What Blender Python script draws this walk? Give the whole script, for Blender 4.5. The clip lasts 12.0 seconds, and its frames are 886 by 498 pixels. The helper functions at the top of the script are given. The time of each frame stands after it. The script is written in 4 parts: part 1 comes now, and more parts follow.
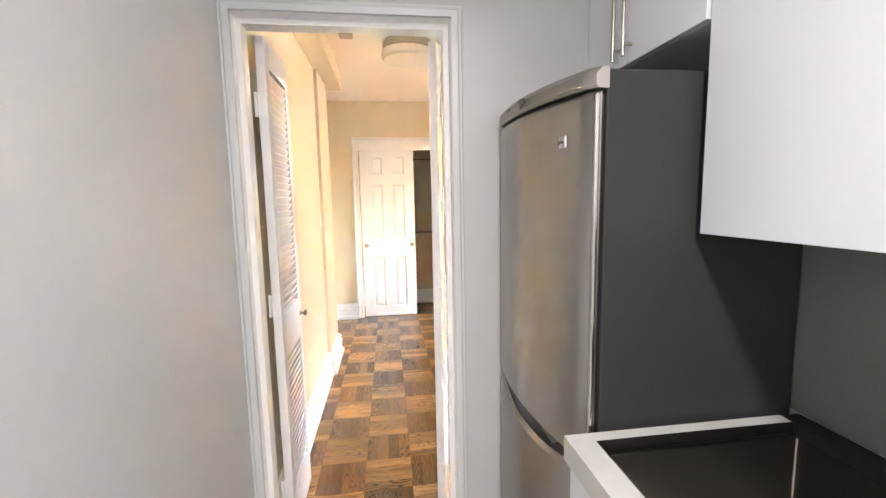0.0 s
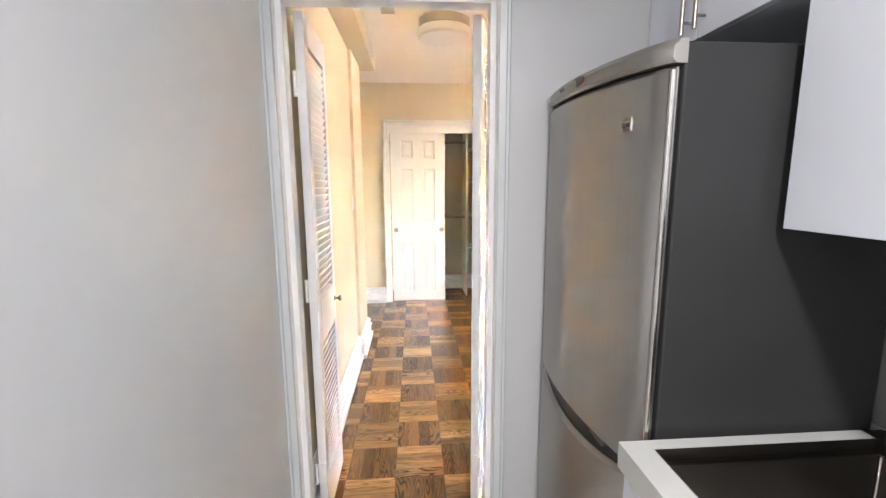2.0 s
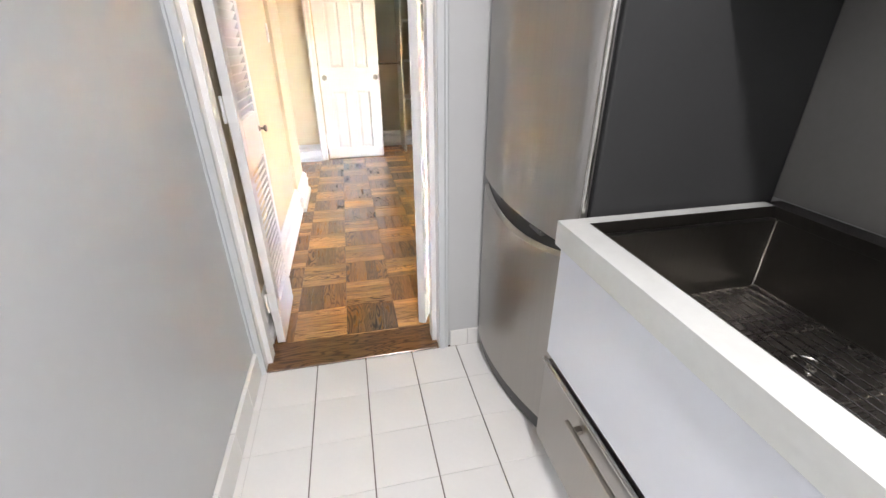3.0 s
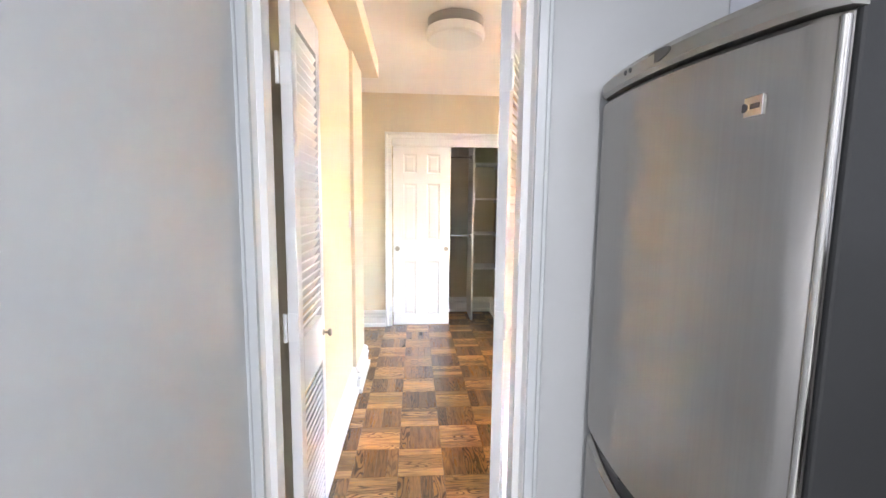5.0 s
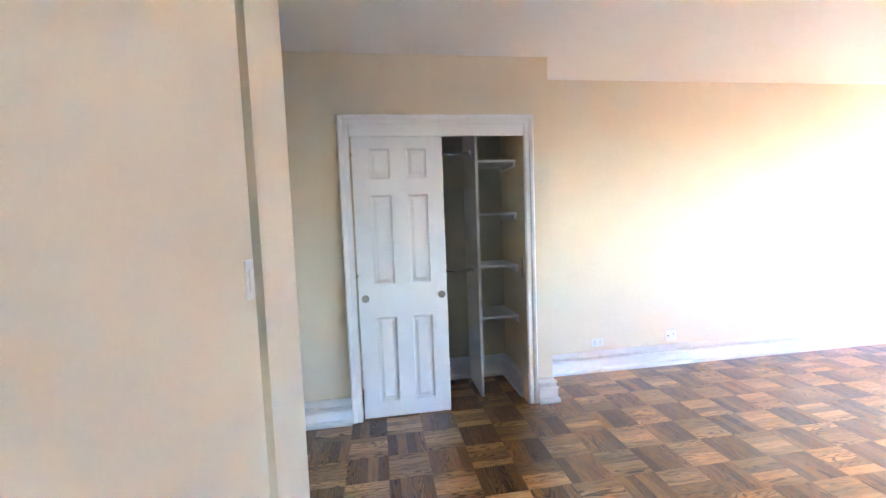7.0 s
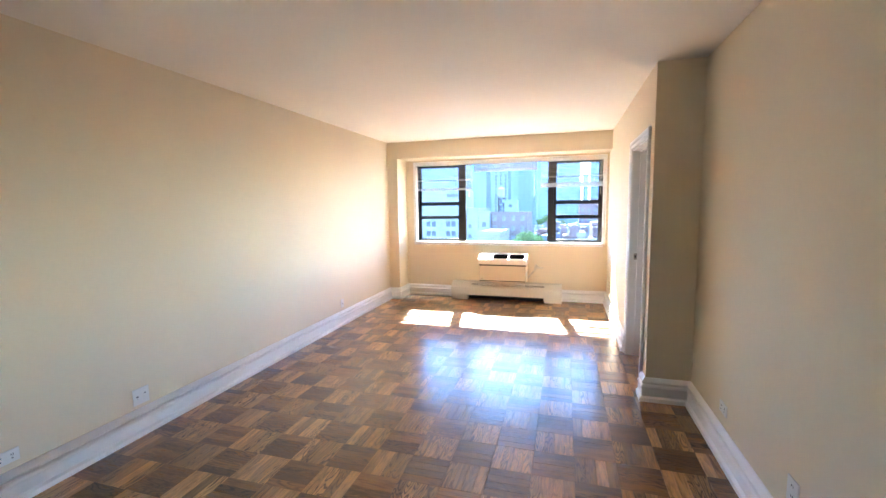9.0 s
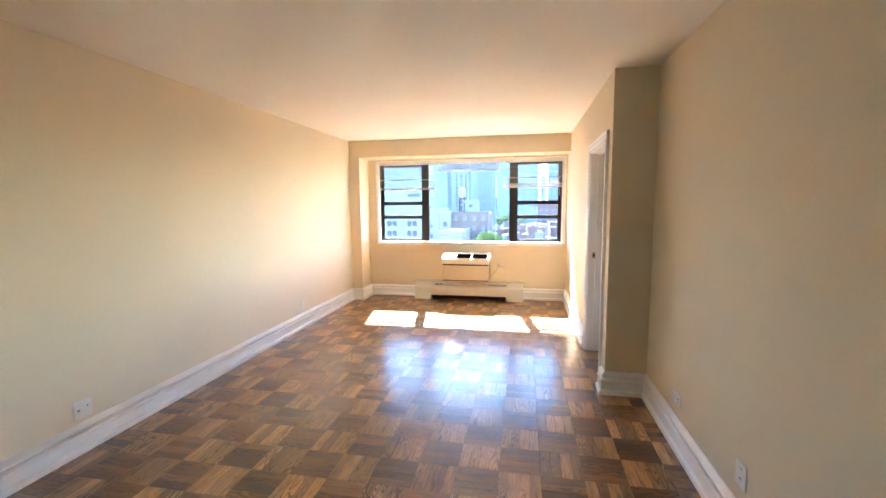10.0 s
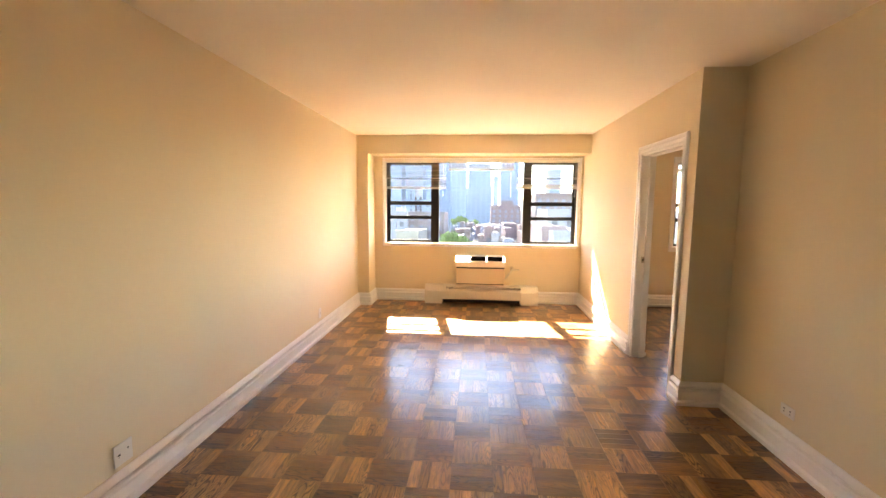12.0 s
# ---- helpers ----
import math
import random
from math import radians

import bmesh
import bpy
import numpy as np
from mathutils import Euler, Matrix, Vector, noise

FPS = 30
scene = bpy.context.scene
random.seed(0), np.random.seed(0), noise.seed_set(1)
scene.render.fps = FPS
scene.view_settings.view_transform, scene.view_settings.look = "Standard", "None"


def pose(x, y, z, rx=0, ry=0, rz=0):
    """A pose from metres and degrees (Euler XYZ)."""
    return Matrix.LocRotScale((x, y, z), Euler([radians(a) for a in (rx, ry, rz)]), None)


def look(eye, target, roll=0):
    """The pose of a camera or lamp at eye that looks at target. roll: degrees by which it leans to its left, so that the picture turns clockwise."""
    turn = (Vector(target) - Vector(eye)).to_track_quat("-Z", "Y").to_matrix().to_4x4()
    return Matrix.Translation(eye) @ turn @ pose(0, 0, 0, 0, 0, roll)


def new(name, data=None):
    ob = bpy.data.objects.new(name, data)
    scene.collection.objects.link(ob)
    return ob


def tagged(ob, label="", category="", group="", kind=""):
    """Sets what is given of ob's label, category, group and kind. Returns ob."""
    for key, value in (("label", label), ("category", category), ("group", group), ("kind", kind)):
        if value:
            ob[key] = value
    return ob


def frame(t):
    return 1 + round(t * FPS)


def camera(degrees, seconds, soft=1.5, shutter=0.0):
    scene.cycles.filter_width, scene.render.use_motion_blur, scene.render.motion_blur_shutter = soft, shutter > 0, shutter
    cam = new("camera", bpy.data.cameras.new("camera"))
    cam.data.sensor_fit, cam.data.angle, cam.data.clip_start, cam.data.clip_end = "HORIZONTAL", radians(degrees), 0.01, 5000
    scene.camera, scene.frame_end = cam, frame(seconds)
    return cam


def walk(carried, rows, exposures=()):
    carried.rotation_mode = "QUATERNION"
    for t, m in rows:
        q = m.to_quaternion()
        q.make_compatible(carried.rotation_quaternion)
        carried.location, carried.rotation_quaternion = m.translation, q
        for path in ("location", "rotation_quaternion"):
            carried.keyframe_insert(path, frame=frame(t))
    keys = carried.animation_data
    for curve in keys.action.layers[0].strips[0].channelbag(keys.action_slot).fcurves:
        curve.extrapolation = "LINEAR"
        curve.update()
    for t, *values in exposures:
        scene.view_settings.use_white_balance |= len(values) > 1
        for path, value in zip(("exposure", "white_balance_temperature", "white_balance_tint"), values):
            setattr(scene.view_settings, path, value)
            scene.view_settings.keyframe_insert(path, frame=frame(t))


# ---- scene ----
cam = camera(93.6, 12.0)
PATH = [
    (0, (0.108, -0.421, 1.445), (0.364, 1.548, 1.208), -1.1),
    (0.5, (0.077, -0.385, 1.445), (0.146, 1.604, 1.248), -0.8),
    (1, (0.075, -0.363, 1.482), (0.117, 1.633, 1.37), -0.7),
    (1.5, (0.071, -0.357, 1.492), (0.121, 1.639, 1.378), -0.5),
    (2, (0.056, -0.349, 1.45), (0.192, 1.622, 1.141), -0.3),
    (2.2, (0.049, -0.338, 1.399), (0.257, 1.596, 0.934), -0.2),
    (2.5, (0.037, -0.342, 1.299), (0.368, 1.487, 0.56), -0.1),
    (2.7, (0.042, -0.349, 1.239), (0.425, 1.4, 0.348), -0.2),
    (4.3, (0.062, -0.312, 1.372), (0.344, 1.588, 0.824), 0.0),
    (4.5, (0.073, -0.280, 1.427), (0.283, 1.671, 1.041), 0.2),
    (5, (0.028, -0.008, 1.430), (0.165, 1.975, 1.206), 0.6),
    (5.5, (-0.003, 0.415, 1.476), (0.103, 2.401, 1.267), -0.8),
    (6, (0.006, 0.856, 1.448), (0.062, 2.847, 1.264), -1.2),
    (6.5, (-0.068, 1.306, 1.424), (0.046, 3.297, 1.27), -1.6),
    (6.7, (-0.085, 1.482, 1.435), (0.072, 3.47, 1.288), -1.8),
    (8.3, (0.418, 2.352, 1.564), (1.998, 3.556, 1.329), -1.6),
    (8.5, (0.48, 2.376, 1.569), (2.216, 3.342, 1.34), -1.2),
    (9, (0.539, 2.356, 1.579), (2.447, 2.917, 1.367), -0.8),
    (9.5, (0.537, 2.369, 1.585), (2.477, 2.807, 1.378), -0.8),
    (10, (0.538, 2.393, 1.579), (2.49, 2.773, 1.364), -0.5),
    (10.5, (0.569, 2.476, 1.566), (2.535, 2.771, 1.352), -0.1),
    (11, (0.66, 2.707, 1.553), (2.636, 2.938, 1.35), 0.3),
    (11.5, (0.705, 3.033, 1.576), (2.687, 3.212, 1.376), 0.4),
    (12, (0.712, 3.375, 1.584), (2.694, 3.532, 1.368), 0.5),
]
walk(cam, [(t, look(e, g, r)) for t, e, g, r in PATH],
     [(0.0, 7.98, 7500, 20), (0.6, 7.88, 7300, 20), (1.6, 7.9, 7050, 19), (2.7, 7.97, 7050, 19), (5.0, 8.05, 6500, 18), (6.0, 7.9, 5750, 18), (6.5, 7.45, 5250, 15),
      (8.3, 6.1, 5350, 10), (9.0, 5.55, 5600, 7), (9.5, 5.45, 5800, 6), (10.3, 5.55, 7150, 10), (11.0, 5.5, 9200, 17), (12.0, 5.3, 9200, 16)])

# ---- light ----
SUN = Vector((1.12, 0.195, 1.0)).normalized()
world = bpy.data.worlds.new("sky")
scene.world = world
world.use_nodes = True
wn = world.node_tree
sky = wn.nodes.new("ShaderNodeTexSky")
sky.sky_type, sky.sun_disc = "NISHITA", False
sky.sun_elevation = math.asin(SUN.z)
sky.sun_rotation = math.atan2(SUN.x, SUN.y)
sky.air_density, sky.dust_density = 1.0, 0.3
wn.links.new(sky.outputs[0], wn.nodes["Background"].inputs[0])
wn.nodes["Background"].inputs[1].default_value = 0.15

sun_lamp = bpy.data.lights.new("sun", "SUN")
sun_lamp.energy, sun_lamp.angle, sun_lamp.color = 3.8, radians(0.5), (1.0, 0.90, 0.75)
new("sun", sun_lamp).matrix_world = look(tuple(SUN * 50), (0, 0, 0))

kitchen_bulb = bpy.data.lights.new("kitchen_bulb", "AREA")
kitchen_bulb.shape, kitchen_bulb.size, kitchen_bulb.energy = "DISK", 0.20, 0.21
kitchen_bulb.color = (0.93, 0.97, 1.0)
new("kitchen_bulb", kitchen_bulb).matrix_world = look((0.3, -0.95, 2.455), (0.3, -0.95, 0))


# ---- materials ----
def mat(name, base, rough=0.5, metal=0.0, var=0.06, scale=3.0, fine=60.0, bump=0.0, bump_scale=None, coat=0.0, stretch=(1, 1, 1)):
    """A painted or solid surface with slow tone drift, fine grain and relief."""
    m = bpy.data.materials.new(name)
    m.use_nodes = True
    nt = m.node_tree
    b = nt.nodes["Principled BSDF"]
    tc = nt.nodes.new("ShaderNodeTexCoord")
    mp = nt.nodes.new("ShaderNodeMapping")
    mp.inputs["Scale"].default_value = stretch
    nt.links.new(tc.outputs["Object"], mp.inputs[0])
    n1, n2 = nt.nodes.new("ShaderNodeTexNoise"), nt.nodes.new("ShaderNodeTexNoise")
    n1.inputs["Scale"].default_value, n2.inputs["Scale"].default_value = scale, fine
    for n in (n1, n2):
        nt.links.new(mp.outputs[0], n.inputs["Vector"])
    add = nt.nodes.new("ShaderNodeMath")
    add.operation = "MULTIPLY_ADD"
    add.inputs[1].default_value = 0.35
    nt.links.new(n2.outputs[0], add.inputs[0])
    nt.links.new(n1.outputs[0], add.inputs[2])
    ramp = nt.nodes.new("ShaderNodeMapRange")
    ramp.inputs[1].default_value, ramp.inputs[2].default_value = 0.45, 0.9
    ramp.inputs[3].default_value, ramp.inputs[4].default_value = 1 - var, 1 + var
    nt.links.new(add.outputs[0], ramp.inputs[0])
    mul = nt.nodes.new("ShaderNodeVectorMath")
    mul.operation = "SCALE"
    mul.inputs[0].default_value = base
    nt.links.new(ramp.outputs[0], mul.inputs["Scale"])
    nt.links.new(mul.outputs[0], b.inputs["Base Color"])
    b.inputs["Metallic"].default_value = metal
    rr = nt.nodes.new("ShaderNodeMapRange")
    rr.inputs[3].default_value, rr.inputs[4].default_value = rough * 0.85, min(1, rough * 1.15)
    nt.links.new(n1.outputs[0], rr.inputs[0])
    nt.links.new(rr.outputs[0], b.inputs["Roughness"])
    b.inputs["Coat Weight"].default_value = coat
    if bump:
        bp = nt.nodes.new("ShaderNodeBump")
        bp.inputs["Strength"].default_value, bp.inputs["Distance"].default_value = bump, 0.002
        src = n2
        if bump_scale:
            src = nt.nodes.new("ShaderNodeTexNoise")
            src.inputs["Scale"].default_value = bump_scale
            nt.links.new(mp.outputs[0], src.inputs["Vector"])
        nt.links.new(src.outputs[0], bp.inputs["Height"])
        nt.links.new(bp.outputs[0], b.inputs["Normal"])
    return m


def oak(name, axis, light, dark, rough=0.3):
    """Stained oak with long grain along an axis and a different tone for each strip."""
    m = bpy.data.materials.new(name)
    m.use_nodes = True
    nt = m.node_tree
    N, L = nt.nodes.new, nt.links.new
    b = nt.nodes["Principled BSDF"]
    geo, info = N("ShaderNodeNewGeometry"), N("ShaderNodeObjectInfo")
    rnd = N("ShaderNodeMath")
    rnd.operation = "ADD"
    L(geo.outputs["Random Per Island"], rnd.inputs[0])
    L(info.outputs["Random"], rnd.inputs[1])
    fr = N("ShaderNodeMath")
    fr.operation = "FRACT"
    L(rnd.outputs[0], fr.inputs[0])
    off = N("ShaderNodeVectorMath")
    off.operation = "SCALE"
    off.inputs[0].default_value = (37.0, 53.0, 11.0)
    L(fr.outputs[0], off.inputs["Scale"])
    pos = N("ShaderNodeVectorMath")
    L(geo.outputs["Position"], pos.inputs[0])
    L(off.outputs[0], pos.inputs[1])
    mp = N("ShaderNodeMapping")
    mp.inputs["Scale"].default_value = (7, 60, 60) if axis == "x" else (60, 7, 60)
    L(pos.outputs[0], mp.inputs[0])
    grain = N("ShaderNodeTexNoise")
    grain.inputs["Scale"].default_value, grain.inputs["Detail"].default_value = 1.0, 5.0
    grain.inputs["Distortion"].default_value = 0.6
    L(mp.outputs[0], grain.inputs["Vector"])
    mp2 = N("ShaderNodeMapping")
    mp2.inputs["Scale"].default_value = (2.6, 17, 17) if axis == "x" else (17, 2.6, 17)
    L(pos.outputs[0], mp2.inputs[0])
    figure = N("ShaderNodeTexNoise")
    figure.inputs["Scale"].default_value, figure.inputs["Detail"].default_value = 1.0, 1.0
    L(mp2.outputs[0], figure.inputs["Vector"])
    times = N("ShaderNodeMath")
    times.operation = "MULTIPLY"
    times.inputs[1].default_value = 80.0
    L(figure.outputs[0], times.inputs[0])
    wave = N("ShaderNodeMath")
    wave.operation = "SINE"
    L(times.outputs[0], wave.inputs[0])
    r1 = N("ShaderNodeMapRange")
    r1.inputs[1].default_value, r1.inputs[2].default_value = 0.10, 0.66
    L(grain.outputs[0], r1.inputs[0])
    pick = N("ShaderNodeMath")
    pick.operation = "MULTIPLY"
    pick.inputs[1].default_value = 7.31
    L(fr.outputs[0], pick.inputs[0])
    pick2 = N("ShaderNodeMath")
    pick2.operation = "FRACT"
    L(pick.outputs[0], pick2.inputs[0])
    depth = N("ShaderNodeMapRange")
    depth.inputs[1].default_value, depth.inputs[2].default_value = 0.25, 0.85
    depth.inputs[3].default_value, depth.inputs[4].default_value = 0.85, 0.06
    L(pick2.outputs[0], depth.inputs[0])
    r2 = N("ShaderNodeMapRange")
    r2.inputs[1].default_value, r2.inputs[2].default_value = -1.0, -0.1
    r2.inputs[4].default_value = 1.0
    L(depth.outputs[0], r2.inputs[3])
    L(wave.outputs[0], r2.inputs[0])
    mm = N("ShaderNodeMath")
    mm.operation = "MULTIPLY"
    L(r1.outputs[0], mm.inputs[0])
    L(r2.outputs[0], mm.inputs[1])
    mix = N("ShaderNodeMix")
    mix.data_type = "RGBA"
    mix.inputs[6].default_value, mix.inputs[7].default_value = (*dark, 1), (*light, 1)
    L(mm.outputs[0], mix.inputs[0])
    tone = N("ShaderNodeMapRange")
    tone.inputs[3].default_value, tone.inputs[4].default_value = 0.54, 1.42
    L(fr.outputs[0], tone.inputs[0])
    sc = N("ShaderNodeVectorMath")
    sc.operation = "SCALE"
    L(mix.outputs[2], sc.inputs[0])
    L(tone.outputs[0], sc.inputs["Scale"])
    L(sc.outputs[0], b.inputs["Base Color"])
    rg = N("ShaderNodeMapRange")
    rg.inputs[3].default_value, rg.inputs[4].default_value = rough + 0.08, rough - 0.04
    L(mm.outputs[0], rg.inputs[0])
    L(rg.outputs[0], b.inputs["Roughness"])
    broad = N("ShaderNodeTexNoise")
    broad.inputs["Scale"].default_value = 14.0
    L(pos.outputs[0], broad.inputs["Vector"])
    ha = N("ShaderNodeMath")
    ha.operation = "MULTIPLY_ADD"
    ha.inputs[1].default_value = 0.25
    L(mm.outputs[0], ha.inputs[0])
    L(broad.outputs[0], ha.inputs[2])
    bp = N("ShaderNodeBump")
    bp.inputs["Strength"].default_value, bp.inputs["Distance"].default_value = 0.3, 0.0014
    L(ha.outputs[0], bp.inputs["Height"])
    L(bp.outputs[0], b.inputs["Normal"])
    b.inputs["Coat Weight"].default_value, b.inputs["Coat Roughness"].default_value = 0.9, 0.21
    b.inputs["Coat IOR"].default_value = 1.5
    b.inputs["Specular IOR Level"].default_value = 0.2
    return m


def steel(name, base, rough, axis=(1, 1, 60), aniso=0.0):
    m = mat(name, base, rough, 1.0, 0.03, 3.0, 40.0, 0.02, 120.0, stretch=axis)
    m.node_tree.nodes["Principled BSDF"].inputs["Anisotropic"].default_value = aniso
    return m


def glass(name, tint, rough=0.0):
    m = bpy.data.materials.new(name)
    m.use_nodes = True
    b = m.node_tree.nodes["Principled BSDF"]
    b.inputs["Base Color"].default_value = (*tint, 1)
    b.inputs["Transmission Weight"].default_value, b.inputs["Roughness"].default_value = 1.0, rough
    b.inputs["IOR"].default_value = 1.01
    return m


CREAM = mat("cream_paint", (0.765, 0.672, 0.505), 0.85, var=0.025, scale=1.3, bump=0.10, bump_scale=160)
CEIL = mat("ceiling_paint", (0.90, 0.855, 0.795), 0.8, var=0.02, scale=0.9, bump=0.08, bump_scale=120)
GREYWALL = mat("kitchen_satin_paint", (0.53, 0.545, 0.55), 0.36, var=0.02, scale=1.1, bump=0.10, bump_scale=40)
TRIM = mat("white_gloss_trim", (0.88, 0.88, 0.875), 0.36, var=0.012, scale=5)
KTRIM = mat("kitchen_grey_trim", (0.60, 0.63, 0.64), 0.36, var=0.02, scale=4)
DOORW = mat("white_door_paint", (0.84, 0.84, 0.84), 0.38, var=0.012, scale=4)
LACQ = mat("white_lacquer", (0.785, 0.82, 0.885), 0.22, var=0.015, scale=3)
SHELF = mat("closet_shelf_paint", (0.82, 0.80, 0.76), 0.5, var=0.03, scale=4)
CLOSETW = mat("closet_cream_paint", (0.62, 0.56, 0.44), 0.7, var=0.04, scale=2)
TILE = mat("glazed_white_tile", (0.80, 0.80, 0.78), 0.16, var=0.03, scale=2.5, bump=0.05, bump_scale=30)
GROUT = mat("dark_grout", (0.16, 0.14, 0.12), 0.9, var=0.2, scale=8)
MARBLE = mat("white_quartz", (0.64, 0.66, 0.64), 0.18, var=0.05, scale=6)
SPLASH = mat("grey_splashback", (0.215, 0.21, 0.205), 0.42, var=0.06, scale=4)
FRSIDE = mat("fridge_grey_enamel", (0.046, 0.0475, 0.0485), 0.30, var=0.05, scale=3, bump=0.05, bump_scale=220)
FRSIDE.node_tree.nodes["Principled BSDF"].inputs["Specular IOR Level"].default_value = 0.12
FRSTEEL = steel("fridge_brushed_steel", (0.385, 0.37, 0.35), 0.34, (1, 60, 1), 0.4)
CAPSTEEL = steel("satin_steel_panel", (0.40, 0.385, 0.36), 0.5)
CHROME = steel("polished_chrome", (0.62, 0.60, 0.57), 0.14)
SATIN = steel("satin_nickel", (0.42, 0.39, 0.35), 0.3)
# Same steel: dark reflections painted into the sides, ceiling light into the bottom.
SINK = steel("sink_steel_shaded", (0.125, 0.118, 0.11), 0.30, (40, 2, 2))
SINKFLOOR = steel("sink_bottom_steel_lit", (0.42, 0.40, 0.375), 0.28, (2, 40, 2))
BLACKP = mat("black_plastic", (0.012, 0.012, 0.012), 0.4, var=0.1)
DARKP = mat("dark_grey_plastic", (0.06, 0.06, 0.06), 0.45, var=0.1)
VENT = mat("matt_black_vent", (0.0012, 0.0012, 0.0012), 0.95, var=0.1)
VENT.node_tree.nodes["Principled BSDF"].inputs["Specular IOR Level"].default_value = 0.0
VALVE = mat("worn_pale_pipe_paint", (0.66, 0.61, 0.52), 0.5, var=0.12, scale=12)
BRONZE = mat("black_window_metal", (0.012, 0.011, 0.010), 0.42, var=0.12, scale=8)
PLASTIC = mat("white_plastic", (0.78, 0.77, 0.74), 0.35, var=0.02)
IVORY = mat("ivory_enamel", (0.74, 0.70, 0.62), 0.38, var=0.03, scale=3)
BEIGE = mat("beige_enamel", (0.62, 0.55, 0.44), 0.42, var=0.03, scale=3)
OPAL = mat("opal_glass", (0.80, 0.76, 0.70), 0.3, var=0.01)
BLIND = mat("blind_slat_plastic", (0.84, 0.84, 0.82), 0.6, var=0.03)
BLIND.node_tree.nodes["Principled BSDF"].inputs["Transmission Weight"].default_value = 0.35
# Same oak twice: strips laid across are darker, sheen difference put into the colour.
OAKX = oak("oak_strip_along_lit", "x", (0.53, 0.281, 0.108), (0.05, 0.020, 0.007))
OAKY = oak("oak_strip_across_dim", "y", (0.262, 0.127, 0.045), (0.032, 0.0128, 0.0043))
OAKT = oak("oak_threshold", "x", (0.24, 0.115, 0.042), (0.07, 0.03, 0.012), 0.35)
SUBFLOOR = mat("dark_floor_joint", (0.03, 0.018, 0.01), 0.8, var=0.2)
PANE = glass("window_glass", (0.14, 0.175, 0.225))


# ---- mesh tools ----
def box(bm, x0, x1, y0, y1, z0, z1, bev=0.0, seg=1):
    """Adds a box, with bevelled edges where bev is given."""
    made = bmesh.ops.create_cube(bm, size=1.0)["verts"]
    for v in made:
        v.co = Vector(((x0 + x1) / 2 + v.co.x * (x1 - x0), (y0 + y1) / 2 + v.co.y * (y1 - y0), (z0 + z1) / 2 + v.co.z * (z1 - z0)))
    if bev:
        edges = list({e for v in made for e in v.link_edges})
        bmesh.ops.bevel(bm, geom=edges, offset=bev, segments=seg, affect="EDGES", profile=0.5)
    return bm


def B(*a, bev=0.0, seg=1):
    return box(bmesh.new(), *a, bev=bev, seg=seg)


def rod(bm, a, b, r, n=14, r2=None):
    a, b = Vector(a), Vector(b)
    m = Matrix.Translation((a + b) / 2) @ (b - a).to_track_quat("Z", "Y").to_matrix().to_4x4()
    bmesh.ops.create_cone(bm, cap_ends=True, segments=n, radius1=r, radius2=r if r2 is None else r2, depth=(b - a).length, matrix=m)
    return bm


def lathe(bm, profile, m, n=24):
    """Turns (radius, height) pairs round the z axis of the pose m."""
    rings = [[bm.verts.new(m @ Vector((r * math.cos(2 * math.pi * i / n), r * math.sin(2 * math.pi * i / n), h))) for i in range(n)] for r, h in profile]
    for a, b in zip(rings, rings[1:]):
        for i in range(n):
            bm.faces.new((a[i], a[(i + 1) % n], b[(i + 1) % n], b[i]))
    bm.faces.new(rings[0][::-1])
    bm.faces.new(rings[-1])
    return bm


def sweep(path, profile, put, closed_ends=True):
    """Sweeps a profile of (offset, height) along a path in a plane, mitred at its bends; put maps (u, v, height) to a place."""
    bm = bmesh.new()
    pts = [Vector(p) for p in path]
    dirs = [(b - a).normalized() for a, b in zip(pts, pts[1:])]
    nor = [Vector((-d.y, d.x)) for d in dirs]
    rings = []
    for i, p in enumerate(pts):
        a, b = nor[max(0, i - 1)], nor[min(i, len(nor) - 1)]
        s = a + b
        s = s / max(0.2, s.dot(a))
        rings.append([bm.verts.new(put((p + s * d).x, (p + s * d).y, h)) for d, h in profile])
    k = len(profile)
    for a, b in zip(rings, rings[1:]):
        for i in range(k):
            bm.faces.new((a[i], a[(i + 1) % k], b[(i + 1) % k], b[i]))
    bm.faces.new(rings[0][::-1])
    bm.faces.new(rings[-1])
    bmesh.ops.recalc_face_normals(bm, faces=bm.faces)
    return bm


def ob_of(name, bm, material, smooth=False):
    bmesh.ops.recalc_face_normals(bm, faces=bm.faces)
    me = bpy.data.meshes.new(name)
    bm.to_mesh(me)
    bm.free()
    me.materials.append(material)
    if smooth:
        for p in me.polygons:
            p.use_smooth = True
        me.set_sharp_from_angle(angle=radians(35))
    return new(name, me)


def part(name, bm, material, parent, label="", smooth=False):
    ob = ob_of(name, bm, material, smooth)
    ob.parent = parent
    if label:
        ob["label"] = label
    return ob


def structure(name, bm, material, label="", category=""):
    return tagged(ob_of(name, bm, material), label, category, "", "structure")


def thing(name, at, label, category, group=""):
    e = new(name)
    e.matrix_world = Matrix.Translation(at)
    e.empty_display_size = 0.1
    return tagged(e, label, category, group)


def under(parent, ob):
    """Parents ob, built in world places, and keeps it where it is."""
    ob.parent = parent
    ob.matrix_parent_inverse = parent.matrix_basis.inverted()
    return ob


def wpart(name, bm, material, parent, label="", smooth=False):
    return under(parent, part(name, bm, material, parent, label, smooth))


